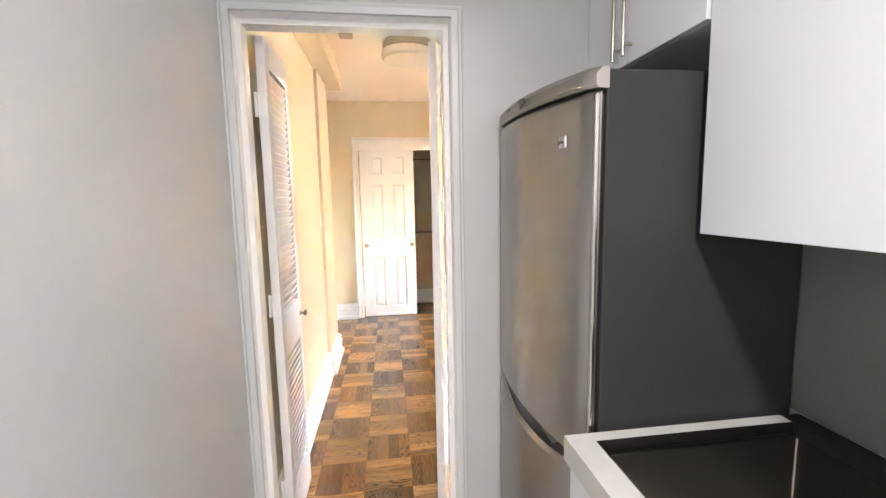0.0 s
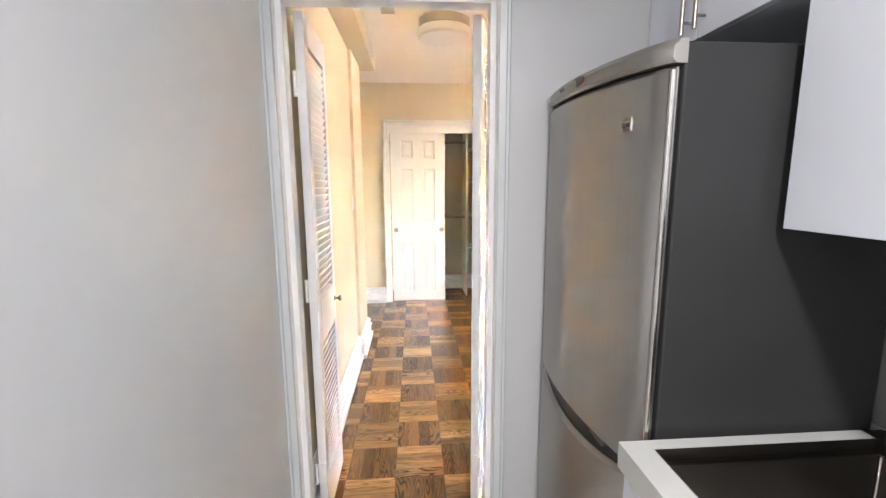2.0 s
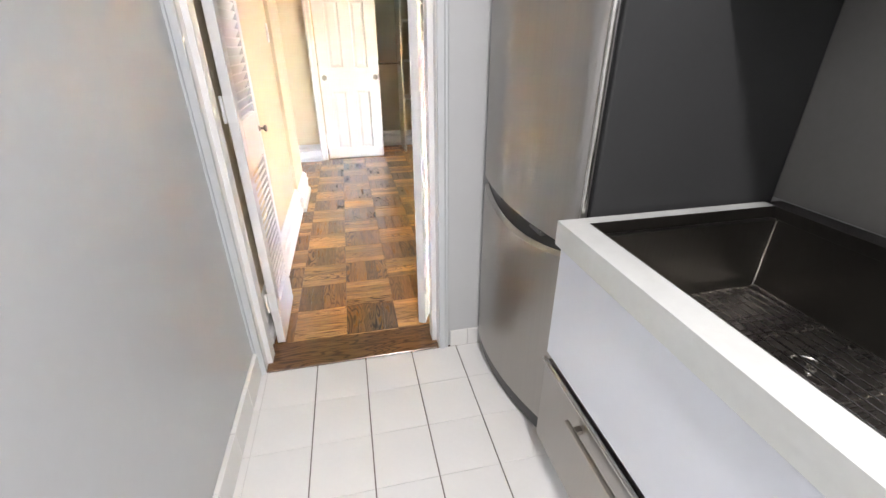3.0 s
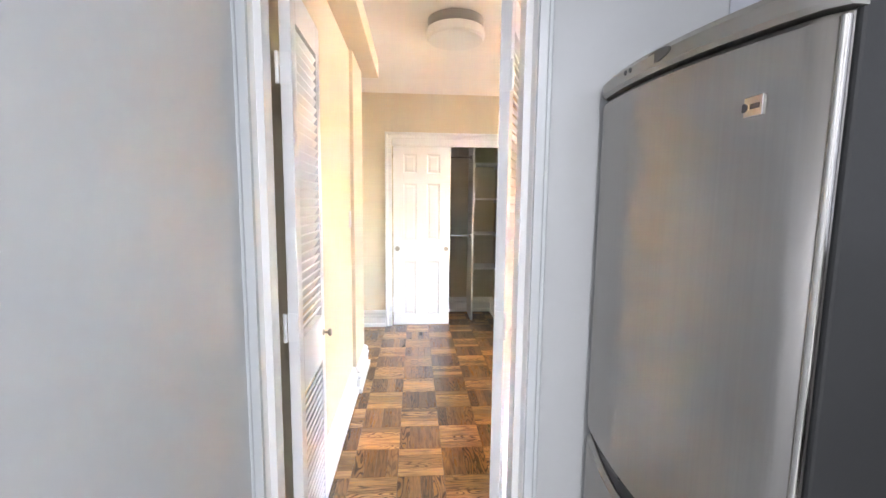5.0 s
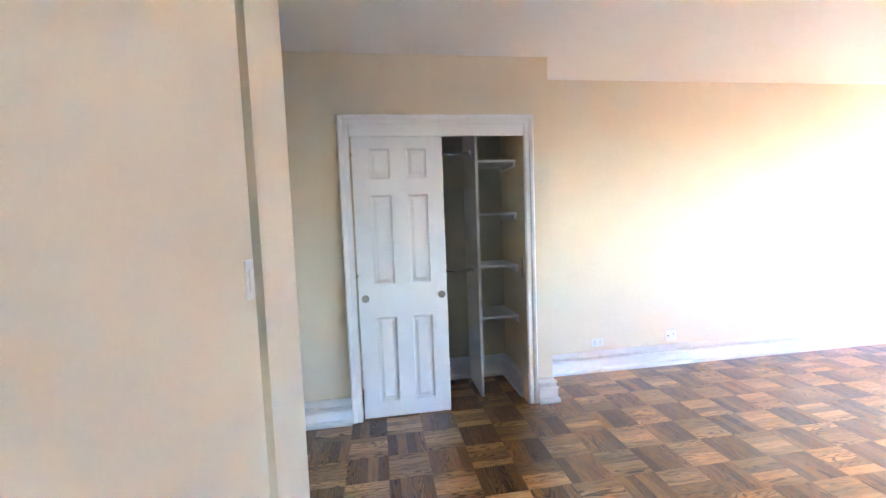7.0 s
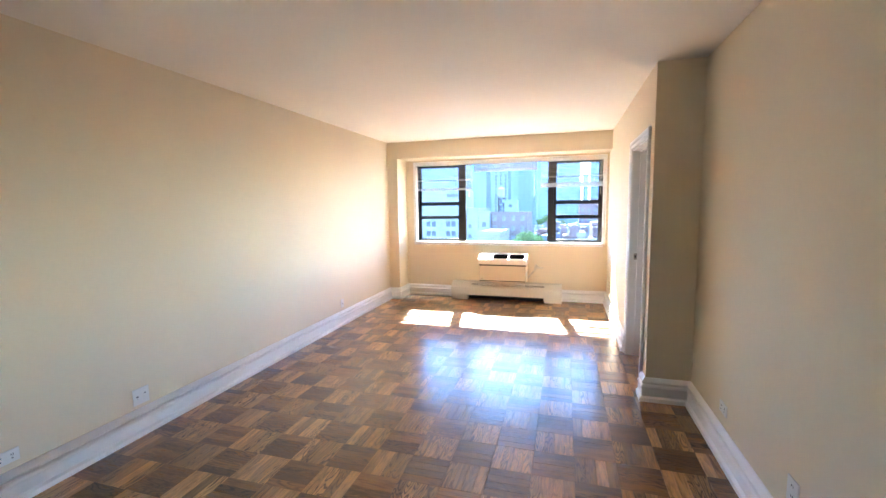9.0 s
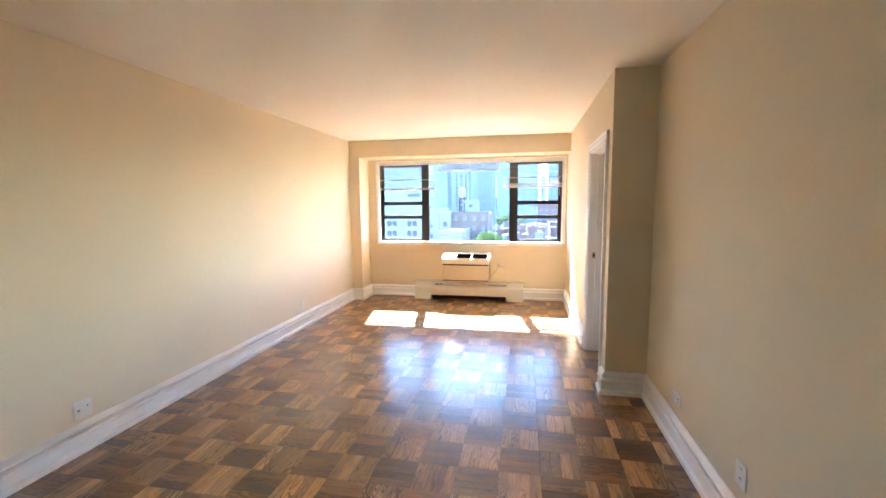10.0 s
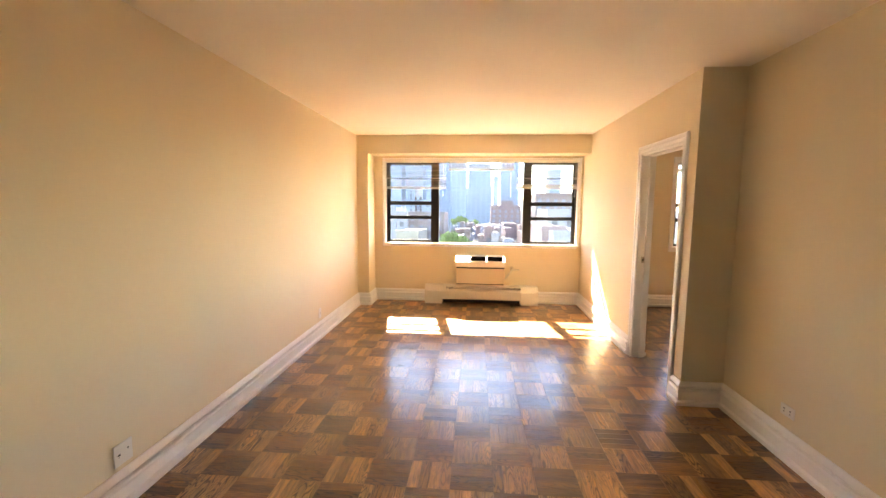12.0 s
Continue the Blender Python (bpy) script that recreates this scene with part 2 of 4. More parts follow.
# ---- structure ----
H = 2.605
structure("ceiling", B(-2.2, 7.72, -2.1, 5.55, H, H + 0.2), CEIL, "smooth off-white painted ceiling", "ceiling")
structure("floor", B(-2.2, 7.72, 1.12, 5.55, -0.12, -0.012), SUBFLOOR, "basket-weave oak parquet floor, brown stain, satin finish", "floor")
structure("floor_kitchen", B(-0.6, 1.5, -2.1, 1.12, -0.12, -0.006), GROUT, "white square ceramic tile floor with dark joints", "floor")
structure("floor_bedroom", B(4.1, 7.72, -1.9, 1.12, -0.12, -0.012), SUBFLOOR, "brown oak parquet floor of the next room", "floor")

# kitchen
structure("wall_kitchen_west", B(-0.56, -0.425, -2.1, 1.12, 0, H), GREYWALL, "pale grey satin painted kitchen wall", "wall")
structure("wall_kitchen_south", B(-0.56, 1.4, -2.1, -1.95, 0, H), GREYWALL, "pale grey painted end wall", "wall")
structure("wall_kitchen_east", B(1.22, 1.4, -1.95, 1.12, 0, H), GREYWALL, "pale grey painted wall behind the counter", "wall")
bm = B(-0.56, -0.406, 1.12, 1.285, 0, H)
box(bm, 0.362, 1.40, 1.12, 1.285, 0, H)
box(bm, -0.406, 0.362, 1.12, 1.285, 2.092, H)
structure("wall_kitchen_north", bm, GREYWALL, "pale grey wall with the kitchen doorway", "wall")

# hall and foyer
structure("wall_hall_west", B(-0.58, -0.432, 1.285, 3.05, 0, H), CREAM, "cream painted hall wall", "wall")
structure("pilaster_hall", B(-0.60, -0.407, 3.05, 3.55, 0, H), CREAM, "cream painted pilaster at the end of the hall wall", "pilaster")
structure("beam_hall", B(-0.431, -0.281, 1.287, 3.68, 2.468, H - 0.002), CREAM, "cream boxed beam along the ceiling", "beam")
structure("beam_hall_end", B(-0.55, -0.433, 3.552, 3.68, 2.468, H - 0.002), CREAM, "end of the cream boxed beam", "beam")
structure("wall_foyer_south", B(-2.1, -0.60, 3.35, 3.55, 0, H), CREAM, "cream foyer wall", "wall")
structure("wall_foyer_west", B(-2.25, -2.1, 3.3, 4.82, 0, H), CREAM, "cream foyer end wall", "wall")

# closet wall, with its opening
bm = B(-2.1, -0.225, 4.715, 4.815, 0, H)
box(bm, 1.035, 1.235, 4.715, 4.815, 0, H)
box(bm, -0.225, 1.035, 4.715, 4.815, 2.115, H)
structure("wall_closet_front", bm, CREAM, "cream wall with the closet opening", "wall")
structure("wall_closet_east", B(1.0625, 1.235, 4.815, 5.205, 0, H), CREAM, "cream return wall beside the closet", "wall")
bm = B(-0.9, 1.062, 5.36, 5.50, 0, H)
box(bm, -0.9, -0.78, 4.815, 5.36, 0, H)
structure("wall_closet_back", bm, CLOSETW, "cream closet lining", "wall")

# living room
structure("wall_living_north", B(1.062, 7.72, 5.205, 5.50, 0, H), CREAM, "long cream painted wall", "wall")
structure("wall_living_south_near", B(1.40, 4.055, 1.15, 1.395, 0, H), CREAM, "cream painted wall", "wall")
bm = B(4.055, 4.26, 1.15, 1.72, 0, H)
box(bm, 4.26, 5.10, 1.60, 1.72, 2.09, H)
box(bm, 5.10, 7.42, 1.60, 1.72, 0, H)
structure("wall_living_south", bm, CREAM, "cream wall with the bedroom doorway", "wall")
WY0, WY1, WZ0, WZ1 = 1.788, 4.860, 0.925, 2.270
BY0, BY1 = -1.1, 0.33
bm = B(7.42, 7.72, -1.9, BY0, 0, H)
box(bm, 7.42, 7.72, BY1, WY0, 0, H)
box(bm, 7.42, 7.72, WY1, 5.205, 0, H)
box(bm, 7.42, 7.72, BY0, BY1, 0, WZ0)
box(bm, 7.42, 7.72, BY0, BY1, WZ1, H)
box(bm, 7.42, 7.72, WY0, WY1, 0, WZ0)
box(bm, 7.42, 7.72, WY0, WY1, WZ1, H)
structure("wall_window", bm, CREAM, "cream window wall", "wall")
structure("beam_window", B(7.03, 7.42, 1.72, 5.205, 2.336, H - 0.002), CREAM, "cream boxed beam above the window", "beam")
structure("pilaster_window", B(7.02, 7.42, 5.03, 5.205, 0, 2.336), CREAM, "cream pilaster beside the window", "pilaster")
structure("balcony_slab", B(7.72, 8.36, -3.0, 8.0, 2.42, 2.60), mat("concrete", (0.4, 0.39, 0.37), 0.9, var=0.1), "concrete slab edge above the window outside", "slab")
# bedroom
structure("wall_bedroom_south", B(4.1, 7.72, -2.05, -1.9, 0, H), CREAM, "cream bedroom wall", "wall")
structure("wall_bedroom_west", B(4.055, 4.22, -1.9, 1.15, 0, H), CREAM, "cream bedroom wall", "wall")

# skirting, mitred round the corners
SKIRT = [(0, 0), (0.046, 0), (0.046, 0.030), (0.030, 0.043), (0.030, 0.104), (0.036, 0.110), (0.038, 0.119), (0.030, 0.130), (0.010, 0.134), (0.008, 0.143), (0.026, 0.147), (0.030, 0.155), (0.024, 0.167), (0.008, 0.186), (0.004, 0.188), (0, 0.188)]


def skirting(path, name="baseboard"):
    return structure(name, sweep(path, SKIRT, lambda u, v, h: Vector((u, v, h))), TRIM, "white moulded skirting board", "baseboard")


skirting([(7.42, 4.187), (7.42, 5.03), (7.02, 5.03), (7.02, 5.205), (1.235, 5.205), (1.235, 4.715), (1.112, 4.715)])
skirting([(-0.302, 4.715), (-2.1, 4.715)])
skirting([(-2.1, 3.55), (-0.407, 3.55), (-0.407, 3.05), (-0.432, 3.05), (-0.432, 1.305)])
skirting([(1.42, 1.395), (4.055, 1.395), (4.055, 1.72), (4.182, 1.72)])
skirting([(5.178, 1.72), (7.42, 1.72), (7.42, 2.39)])
skirting([(4.22, 1.60 - 0.5), (4.22, -1.9), (7.42, -1.9), (7.42, 1.60), (5.14, 1.60)])
skirting([(1.062, 4.83), (1.062, 5.36), (-0.78, 5.36), (-0.78, 4.83)])

# casings
CASE = [(0, 0), (0, 0.012), (0.012, 0.017), (0.040, 0.014), (0.048, 0.021), (0.066, 0.024), (0.076, 0.018), (0.076, 0)]
CASE_THIN = [(0, 0), (0, 0.016), (0.022, 0.018), (0.028, 0.012), (0.036, 0.012), (0.040, 0.007), (0.040, 0)]


def casing(name, x0, x1, z1, y, sign, profile, label, paint=TRIM):
    """A mitred casing round an opening in a wall that faces sign * y."""
    return structure(name, sweep([(x1, 0), (x1, z1), (x0, z1), (x0, 0)], [(-d, h) for d, h in profile], lambda u, v, h: Vector((u, y + sign * h, v))), paint, label, "trim")


casing("trim_closet", -0.225, 1.035, 2.115, 4.715, -1, CASE, "white moulded casing round the closet")
structure("trim_closet_fascia", B(-0.222, 1.032, 4.700, 4.722, 2.040, 2.117, bev=0.002), TRIM, "white fascia board above the sliding doors", "trim")
casing("trim_bedroom_door", 4.26, 5.10, 2.09, 1.72, 1, CASE, "white moulded casing round the bedroom doorway")
casing("trim_bedroom_door_back", 4.26, 5.10, 2.09, 1.60, -1, CASE, "white moulded casing round the bedroom doorway")
casing("trim_kitchen_door", -0.390, 0.350, 2.080, 1.12, -1, CASE_THIN, "pale grey painted casing round the kitchen doorway", KTRIM)
casing("trim_kitchen_door_back", -0.398, 0.36, 2.085, 1.285, 1, CASE_THIN, "white painted casing round the kitchen doorway")


def jamb(name, x0, x1, z1, y0, y1, stop, lip=0.026, deep=0.035):
    bm = B(x0, x0 + 0.014, y0, y1, 0, z1)
    box(bm, x1 - 0.014, x1, y0, y1, 0, z1)
    box(bm, x0 + 0.014, x1 - 0.014, y0, y1, z1 - 0.014, z1)
    if stop:
        box(bm, x0 + 0.014, x0 + lip, stop, stop + deep, 0, z1 - 0.014)
        box(bm, x1 - lip, x1 - 0.014, stop, stop + deep, 0, z1 - 0.014)
        box(bm, x0 + lip, x1 - lip, stop, stop + deep, z1 - lip, z1 - 0.014)
    return structure(name, bm, TRIM, "white painted door jamb", "jamb")


door_1 = jamb("door_1", -0.406, 0.362, 2.092, 1.118, 1.287, 1.164, 0.034, 0.062)
door_2 = jamb("door_2", 4.26, 5.10, 2.09, 1.598, 1.722, 1.62)
bm = B(5.080, 5.0865, 1.655, 1.685, 1.00, 1.065, bev=0.001)
strike = part("strike_plate", bm, SATIN, door_2, "brushed metal strike plate")
part("latch_hole", B(5.0785, 5.081, 1.662, 1.678, 1.02, 1.045), BLACKP, strike)
bm = B(-0.05, 0.0, 1.22, 1.265, 2.052, 2.071, bev=0.003)
part("door_catch", bm, SATIN, door_1, "small grey roller catch")
structure("threshold", B(-0.392, 0.348, 1.112, 1.29, -0.01, 0.006, bev=0.003), OAKT, "dark-stained oak threshold strip", "threshold")
structure("trim_window", sweep([(WY0, WZ0), (WY1, WZ0), (WY1, WZ1), (WY0, WZ1), (WY0, WZ0)], [(0, 0), (0, 0.010), (-0.03, 0.014), (-0.036, 0.008), (-0.036, 0)], lambda u, v, h: Vector((7.42 - h, u, v))), TRIM, "white window casing", "trim")
structure("trim_window_bedroom", sweep([(BY0, WZ0), (BY1, WZ0), (BY1, WZ1), (BY0, WZ1), (BY0, WZ0)], [(0, 0), (0, 0.010), (-0.05, 0.014), (-0.056, 0.008), (-0.056, 0)], lambda u, v, h: Vector((7.42 - h, u, v))), TRIM, "white window casing", "trim")


# ---- windows ----
def window(name, y0, y1, label, splits):
    """A black metal window, its fixed and hung lights, white sill; splits: list of (ya, yb, hung)."""
    w = structure(name, B(7.505, 7.575, y0, y1, WZ0, WZ0 + 0.024), BRONZE, label, "window")
    z0, z1 = WZ0 + 0.024, WZ1 - 0.024
    bm = B(7.505, 7.575, y0, y1, z1, WZ1)
    box(bm, 7.505, 7.575, y0, y0 + 0.030, z0, z1)
    box(bm, 7.505, 7.575, y1 - 0.030, y1, z0, z1)
    part("window_frame", bm, BRONZE, w)
    part("window_sill", B(7.385, 7.504, y0 - 0.0, y1 + 0.0, WZ0 + 0.001, WZ0 + 0.022, bev=0.004), TRIM, w, "white painted sill")
    bm = B(7.421, 7.504, y0 + 0.001, y0 + 0.012, WZ0 + 0.024, WZ1 - 0.002)
    box(bm, 7.421, 7.504, y1 - 0.012, y1 - 0.001, WZ0 + 0.024, WZ1 - 0.002)
    box(bm, 7.421, 7.504, y0 + 0.012, y1 - 0.012, WZ1 - 0.014, WZ1 - 0.002)
    part("reveal_lining", bm, TRIM, w, "white painted reveal")
    for i, (ya, yb, hung) in enumerate(splits):
        if i:
            part("mullion", B(7.495, 7.58, ya - 0.090, ya + 0.0, z0, z1, bev=0.002), BRONZE, w)
            ya_in = ya
        else:
            ya_in = y0 + 0.030
        yb_in = yb - 0.090 if i < len(splits) - 1 else y1 - 0.030
        if not hung:
            p = part("pane", B(7.538, 7.542, ya_in, yb_in, z0, z1), PANE, w)
            p.visible_shadow = False
            continue
        # lower sash, meeting rail and upper sash
        for za, zb, dx in ((z0, 1.37, 0.0), (1.345, 1.60, 0.012), (1.58, z1, 0.024)):
            s = 0.042
            bm = B(7.513 + dx, 7.535 + dx, ya_in, ya_in + s, za, zb)
            box(bm, 7.513 + dx, 7.535 + dx, yb_in - s, yb_in, za, zb)
            box(bm, 7.513 + dx, 7.535 + dx, ya_in + s, yb_in - s, za, za + 0.042)
            box(bm, 7.513 + dx, 7.535 + dx, ya_in + s, yb_in - s, zb - 0.038, zb)
            sash = part("sash", bm, BRONZE, w)
            p = part("pane", B(7.522 + dx, 7.526 + dx, ya_in + s, yb_in - s, za + 0.042, zb - 0.038), PANE, sash)
            p.visible_shadow = False
    return w


window("window_1", WY0, WY1, "wide black metal window with a fixed light between hung sashes", [(WY0, 2.630, True), (2.630, 4.075, False), (4.075, WY1, True)])
window("window_2", BY0, BY1, "black metal bedroom window", [(BY0, -0.4, True), (-0.4, BY1, True)])


# ---- parquet and tiles ----
def strip_mesh(name, lx, ly, material, top=0.0, deep=0.010, chamfer=0.0006):
    bm = bmesh.new()
    b = [bm.verts.new((sx * lx / 2, sy * ly / 2, -deep)) for sx, sy in ((-1, -1), (1, -1), (1, 1), (-1, 1))]
    m = [bm.verts.new((sx * lx / 2, sy * ly / 2, top - chamfer)) for sx, sy in ((-1, -1), (1, -1), (1, 1), (-1, 1))]
    t = [bm.verts.new((sx * (lx / 2 - chamfer), sy * (ly / 2 - chamfer), top)) for sx, sy in ((-1, -1), (1, -1), (1, 1), (-1, 1))]
    bm.faces.new(t)
    for i in range(4):
        j = (i + 1) % 4
        bm.faces.new((b[i], b[j], m[j], m[i]))
        bm.faces.new((m[i], m[j], t[j], t[i]))
    me = bpy.data.meshes.new(name)
    bm.to_mesh(me)
    bm.free()
    me.materials.append(material)
    return me


PQ = 0.244
ROOMS = [(-2.1, 1.062, 1.26, 4.715), (1.062, 7.42, 1.26, 5.232), (-0.78, 1.062, 4.715, 5.36), (4.22, 7.42, -1.9, 1.72)]


def parquet():
    """Basket-weave blocks of four strips; those near the walk are parts, the rest one part."""
    floor = bpy.data.objects["floor"]
    w = PQ / 4
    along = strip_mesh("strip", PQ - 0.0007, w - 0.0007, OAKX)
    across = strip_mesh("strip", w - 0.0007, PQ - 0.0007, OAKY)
    verts, faces, mats = [], [], []
    rng = random.Random(4)
    for i in range(-23, 18):
        for j in range(-21, 11):
            x0, y0 = 3.115 + i * PQ, 3.01 + j * PQ
            cx, cy = x0 + PQ / 2, y0 + PQ / 2
            room = [r for r in ROOMS if r[0] < cx + PQ / 2 and cx - PQ / 2 < r[1] and r[2] < cy + PQ / 2 and cy - PQ / 2 < r[3]]
            if not room:
                continue
            lay_x = (i + j) % 2 == 1
            for k in range(4):
                dz, tip = rng.uniform(-0.0003, 0.0003), rng.uniform(-0.011, 0.011)
                px, py = (cx, y0 + (k + 0.5) * w) if lay_x else (x0 + (k + 0.5) * w, cy)
                inside = 1.6 < cx < 3.3 and 2.2 < cy < 4.0
                if inside:
                    o = new("strip", along if lay_x else across)
                    o.location = (px, py, dz)
                    o.rotation_euler = (tip, 0, 0) if lay_x else (0, -tip, 0)
                    o.parent = floor
                    continue
                lx, ly = (PQ - 0.0007, w - 0.0007) if lay_x else (w - 0.0007, PQ - 0.0007)
                x_a, x_b, y_a, y_b = px - lx / 2, px + lx / 2, max(py - ly / 2, 1.292 if cx < 4.1 else -1.9), py + ly / 2
                if y_b <= y_a + 0.002:
                    continue
                n = len(verts)
                c = 0.0006
                verts += [(x_a, y_a, -0.01), (x_b, y_a, -0.01), (x_b, y_b, -0.01), (x_a, y_b, -0.01)]
                for q, h in ((0.0, dz - c), (c, dz)):
                    corners = ((x_a + q, y_a + q), (x_b - q, y_a + q), (x_b - q, y_b - q), (x_a + q, y_b - q))
                    verts += [(cx_, cy_, h + tip * ((cy_ - py) if lay_x else (cx_ - px))) for cx_, cy_ in corners]
                fs = [(n + 8, n + 9, n + 10, n + 11)]
                for a in range(4):
                    b = (a + 1) % 4
                    fs += [(n + a, n + b, n + 4 + b, n + 4 + a), (n + 4 + a, n + 4 + b, n + 8 + b, n + 8 + a)]
                faces += fs
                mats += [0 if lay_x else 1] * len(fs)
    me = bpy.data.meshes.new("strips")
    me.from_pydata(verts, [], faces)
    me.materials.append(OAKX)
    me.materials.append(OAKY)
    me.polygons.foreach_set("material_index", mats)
    o = new("strips", me)
    o.parent = floor
    tagged(o, "brown oak parquet strips in basket-weave blocks", kind="stuff")


def kitchen_tiles():
    floor = bpy.data.objects["floor_kitchen"]
    t = 0.2032
    me = strip_mesh("tile", t - 0.0042, t - 0.0012, TILE, 0.0, 0.005, 0.0008)
    edge = strip_mesh("tile", 0.037, t - 0.0012, TILE, 0.0, 0.005, 0.0008)
    for j in range(15):
        y = 1.112 - (j + 0.5) * t
        for i in range(-1, 7):
            x = 0.0195 + (i - 1.5) * t
            if i == -1:
                o = new("tile", edge)
                x = -0.4045
            else:
                o = new("tile", me)
            o.location = (x, y, 0)
            o.parent = floor


# ---- closet ----
def six_panel(name, x0, x1, y0, y1, z0, z1, label):
    """A six-panel sliding door whose sunk panels have a sloped border."""
    d = tagged(ob_of(name, B(x0, x1, y0 + 0.008, y1, z0, z1), DOORW), label, "door")
    w, h = x1 - x0, z1 - z0
    stile, mid = 0.115 * w / 0.64, 0.115 * w / 0.64
    pw = (w - 2 * stile - mid) / 2
    rows = [(0.115, 0.74), (0.98, 1.62), (1.735, 1.945)]
    cols = [(x0 + stile, x0 + stile + pw), (x1 - stile - pw, x1 - stile)]
    zs = [z0] + [z0 + v for r in rows for v in r] + [z1]
    bm = bmesh.new()
    for a, b in ((x0, cols[0][0]), (cols[0][1], cols[1][0]), (cols[1][1], x1)):
        box(bm, a, b, y0, y0 + 0.0085, z0, z1)
    for i in range(0, 7, 2):
        for a, b in cols:
            box(bm, a, b, y0, y0 + 0.0085, zs[i], zs[i + 1])
    part("rails_and_stiles", bm, DOORW, d)
    for a, b in cols:
        for r in rows:
            za, zb = z0 + r[0], z0 + r[1]
            bm = bmesh.new()
            rings = []
            for inset, yy in ((0, y0 + 0.0005), (0.010, y0 + 0.0075), (0.022, y0 + 0.0075), (0.040, y0 + 0.003)):
                rings.append([bm.verts.new((px, yy, pz)) for px, pz in ((a + inset, za + inset), (b - inset, za + inset), (b - inset, zb - inset), (a + inset, zb - inset))])
            for p, q in zip(rings, rings[1:]):
                for i in range(4):
                    bm.faces.new((p[i], p[(i + 1) % 4], q[(i + 1) % 4], q[i]))
            bm.faces.new(rings[-1])
            part("panel", bm, DOORW, d)
    return d


front_door = six_panel("sliding_door", -0.212, 0.428, 4.722, 4.757, 0.012, 2.052, "white six-panel sliding closet door, slid half open")
six_panel("sliding_door", -0.204, 0.436, 4.768, 4.803, 0.012, 2.052, "white six-panel sliding closet door behind the other")
for kx in (-0.165, 0.388):
    m = Matrix.Translation((kx, 4.7225, 0.898)) @ pose(0, 0, 0, 90)
    pull = part("finger_pull", lathe(bmesh.new(), [(0.027, 0.0), (0.027, 0.003), (0.024, 0.004), (0.020, 0.001)], m), SATIN, front_door, "round brushed nickel finger pull", True)
divider = thing("closet_divider", (0.7245, 5.13, 0), "tall white painted board dividing the closet", "divider")
wpart("board", B(0.715, 0.734, 4.922, 5.36, 0.0, 2.30, bev=0.001), SHELF, divider)
wpart("edge_strip", B(0.7135, 0.7355, 4.910, 4.9218, 0.0, 2.30, bev=0.002), SHELF, divider, "white painted edge strip")


def shelf_board(z):
    s = thing("closet_shelf", (0.9, 5.16, z), "white painted wooden closet shelf on cleats", "shelf", "closet shelves")
    wpart("board", B(0.735, 1.0615, 4.965, 5.358, z - 0.019, z, bev=0.0015), SHELF, s)
    wpart("cleat", B(0.735, 0.752, 4.975, 5.35, z - 0.055, z - 0.0195), SHELF, s)
    wpart("cleat", B(1.044, 1.0615, 4.975, 5.35, z - 0.055, z - 0.0195), SHELF, s)


for z in (1.90, 1.48, 1.055, 0.636):
    shelf_board(z)
for z in (1.97, 1.022):
    r = thing("clothes_rail", (0.0, 5.07, z), "chrome clothes rail in the closet", "rail", "clothes rails")
    wpart("tube", rod(bmesh.new(), (-0.779, 5.07, z), (0.713, 5.07, z), 0.0135, 18), CHROME, r, "", True)
    wpart("flange", rod(bmesh.new(), (0.700, 5.07, z), (0.7145, 5.07, z), 0.024, 18), SATIN, r, "", True)
    wpart("flange", rod(bmesh.new(), (-0.7795, 5.07, z), (-0.765, 5.07, z), 0.024, 18), SATIN, r, "", True)
hook = thing("latch_plate", (1.034, 4.78, 1.05), "dark metal latch on the closet jamb", "latch")
wpart("plate", B(1.0285, 1.0345, 4.765, 4.785, 0.97, 1.13, bev=0.001), SATIN, hook)
wpart("lever", B(1.018, 1.0285, 4.770, 4.780, 1.03, 1.06, bev=0.002), SATIN, hook)


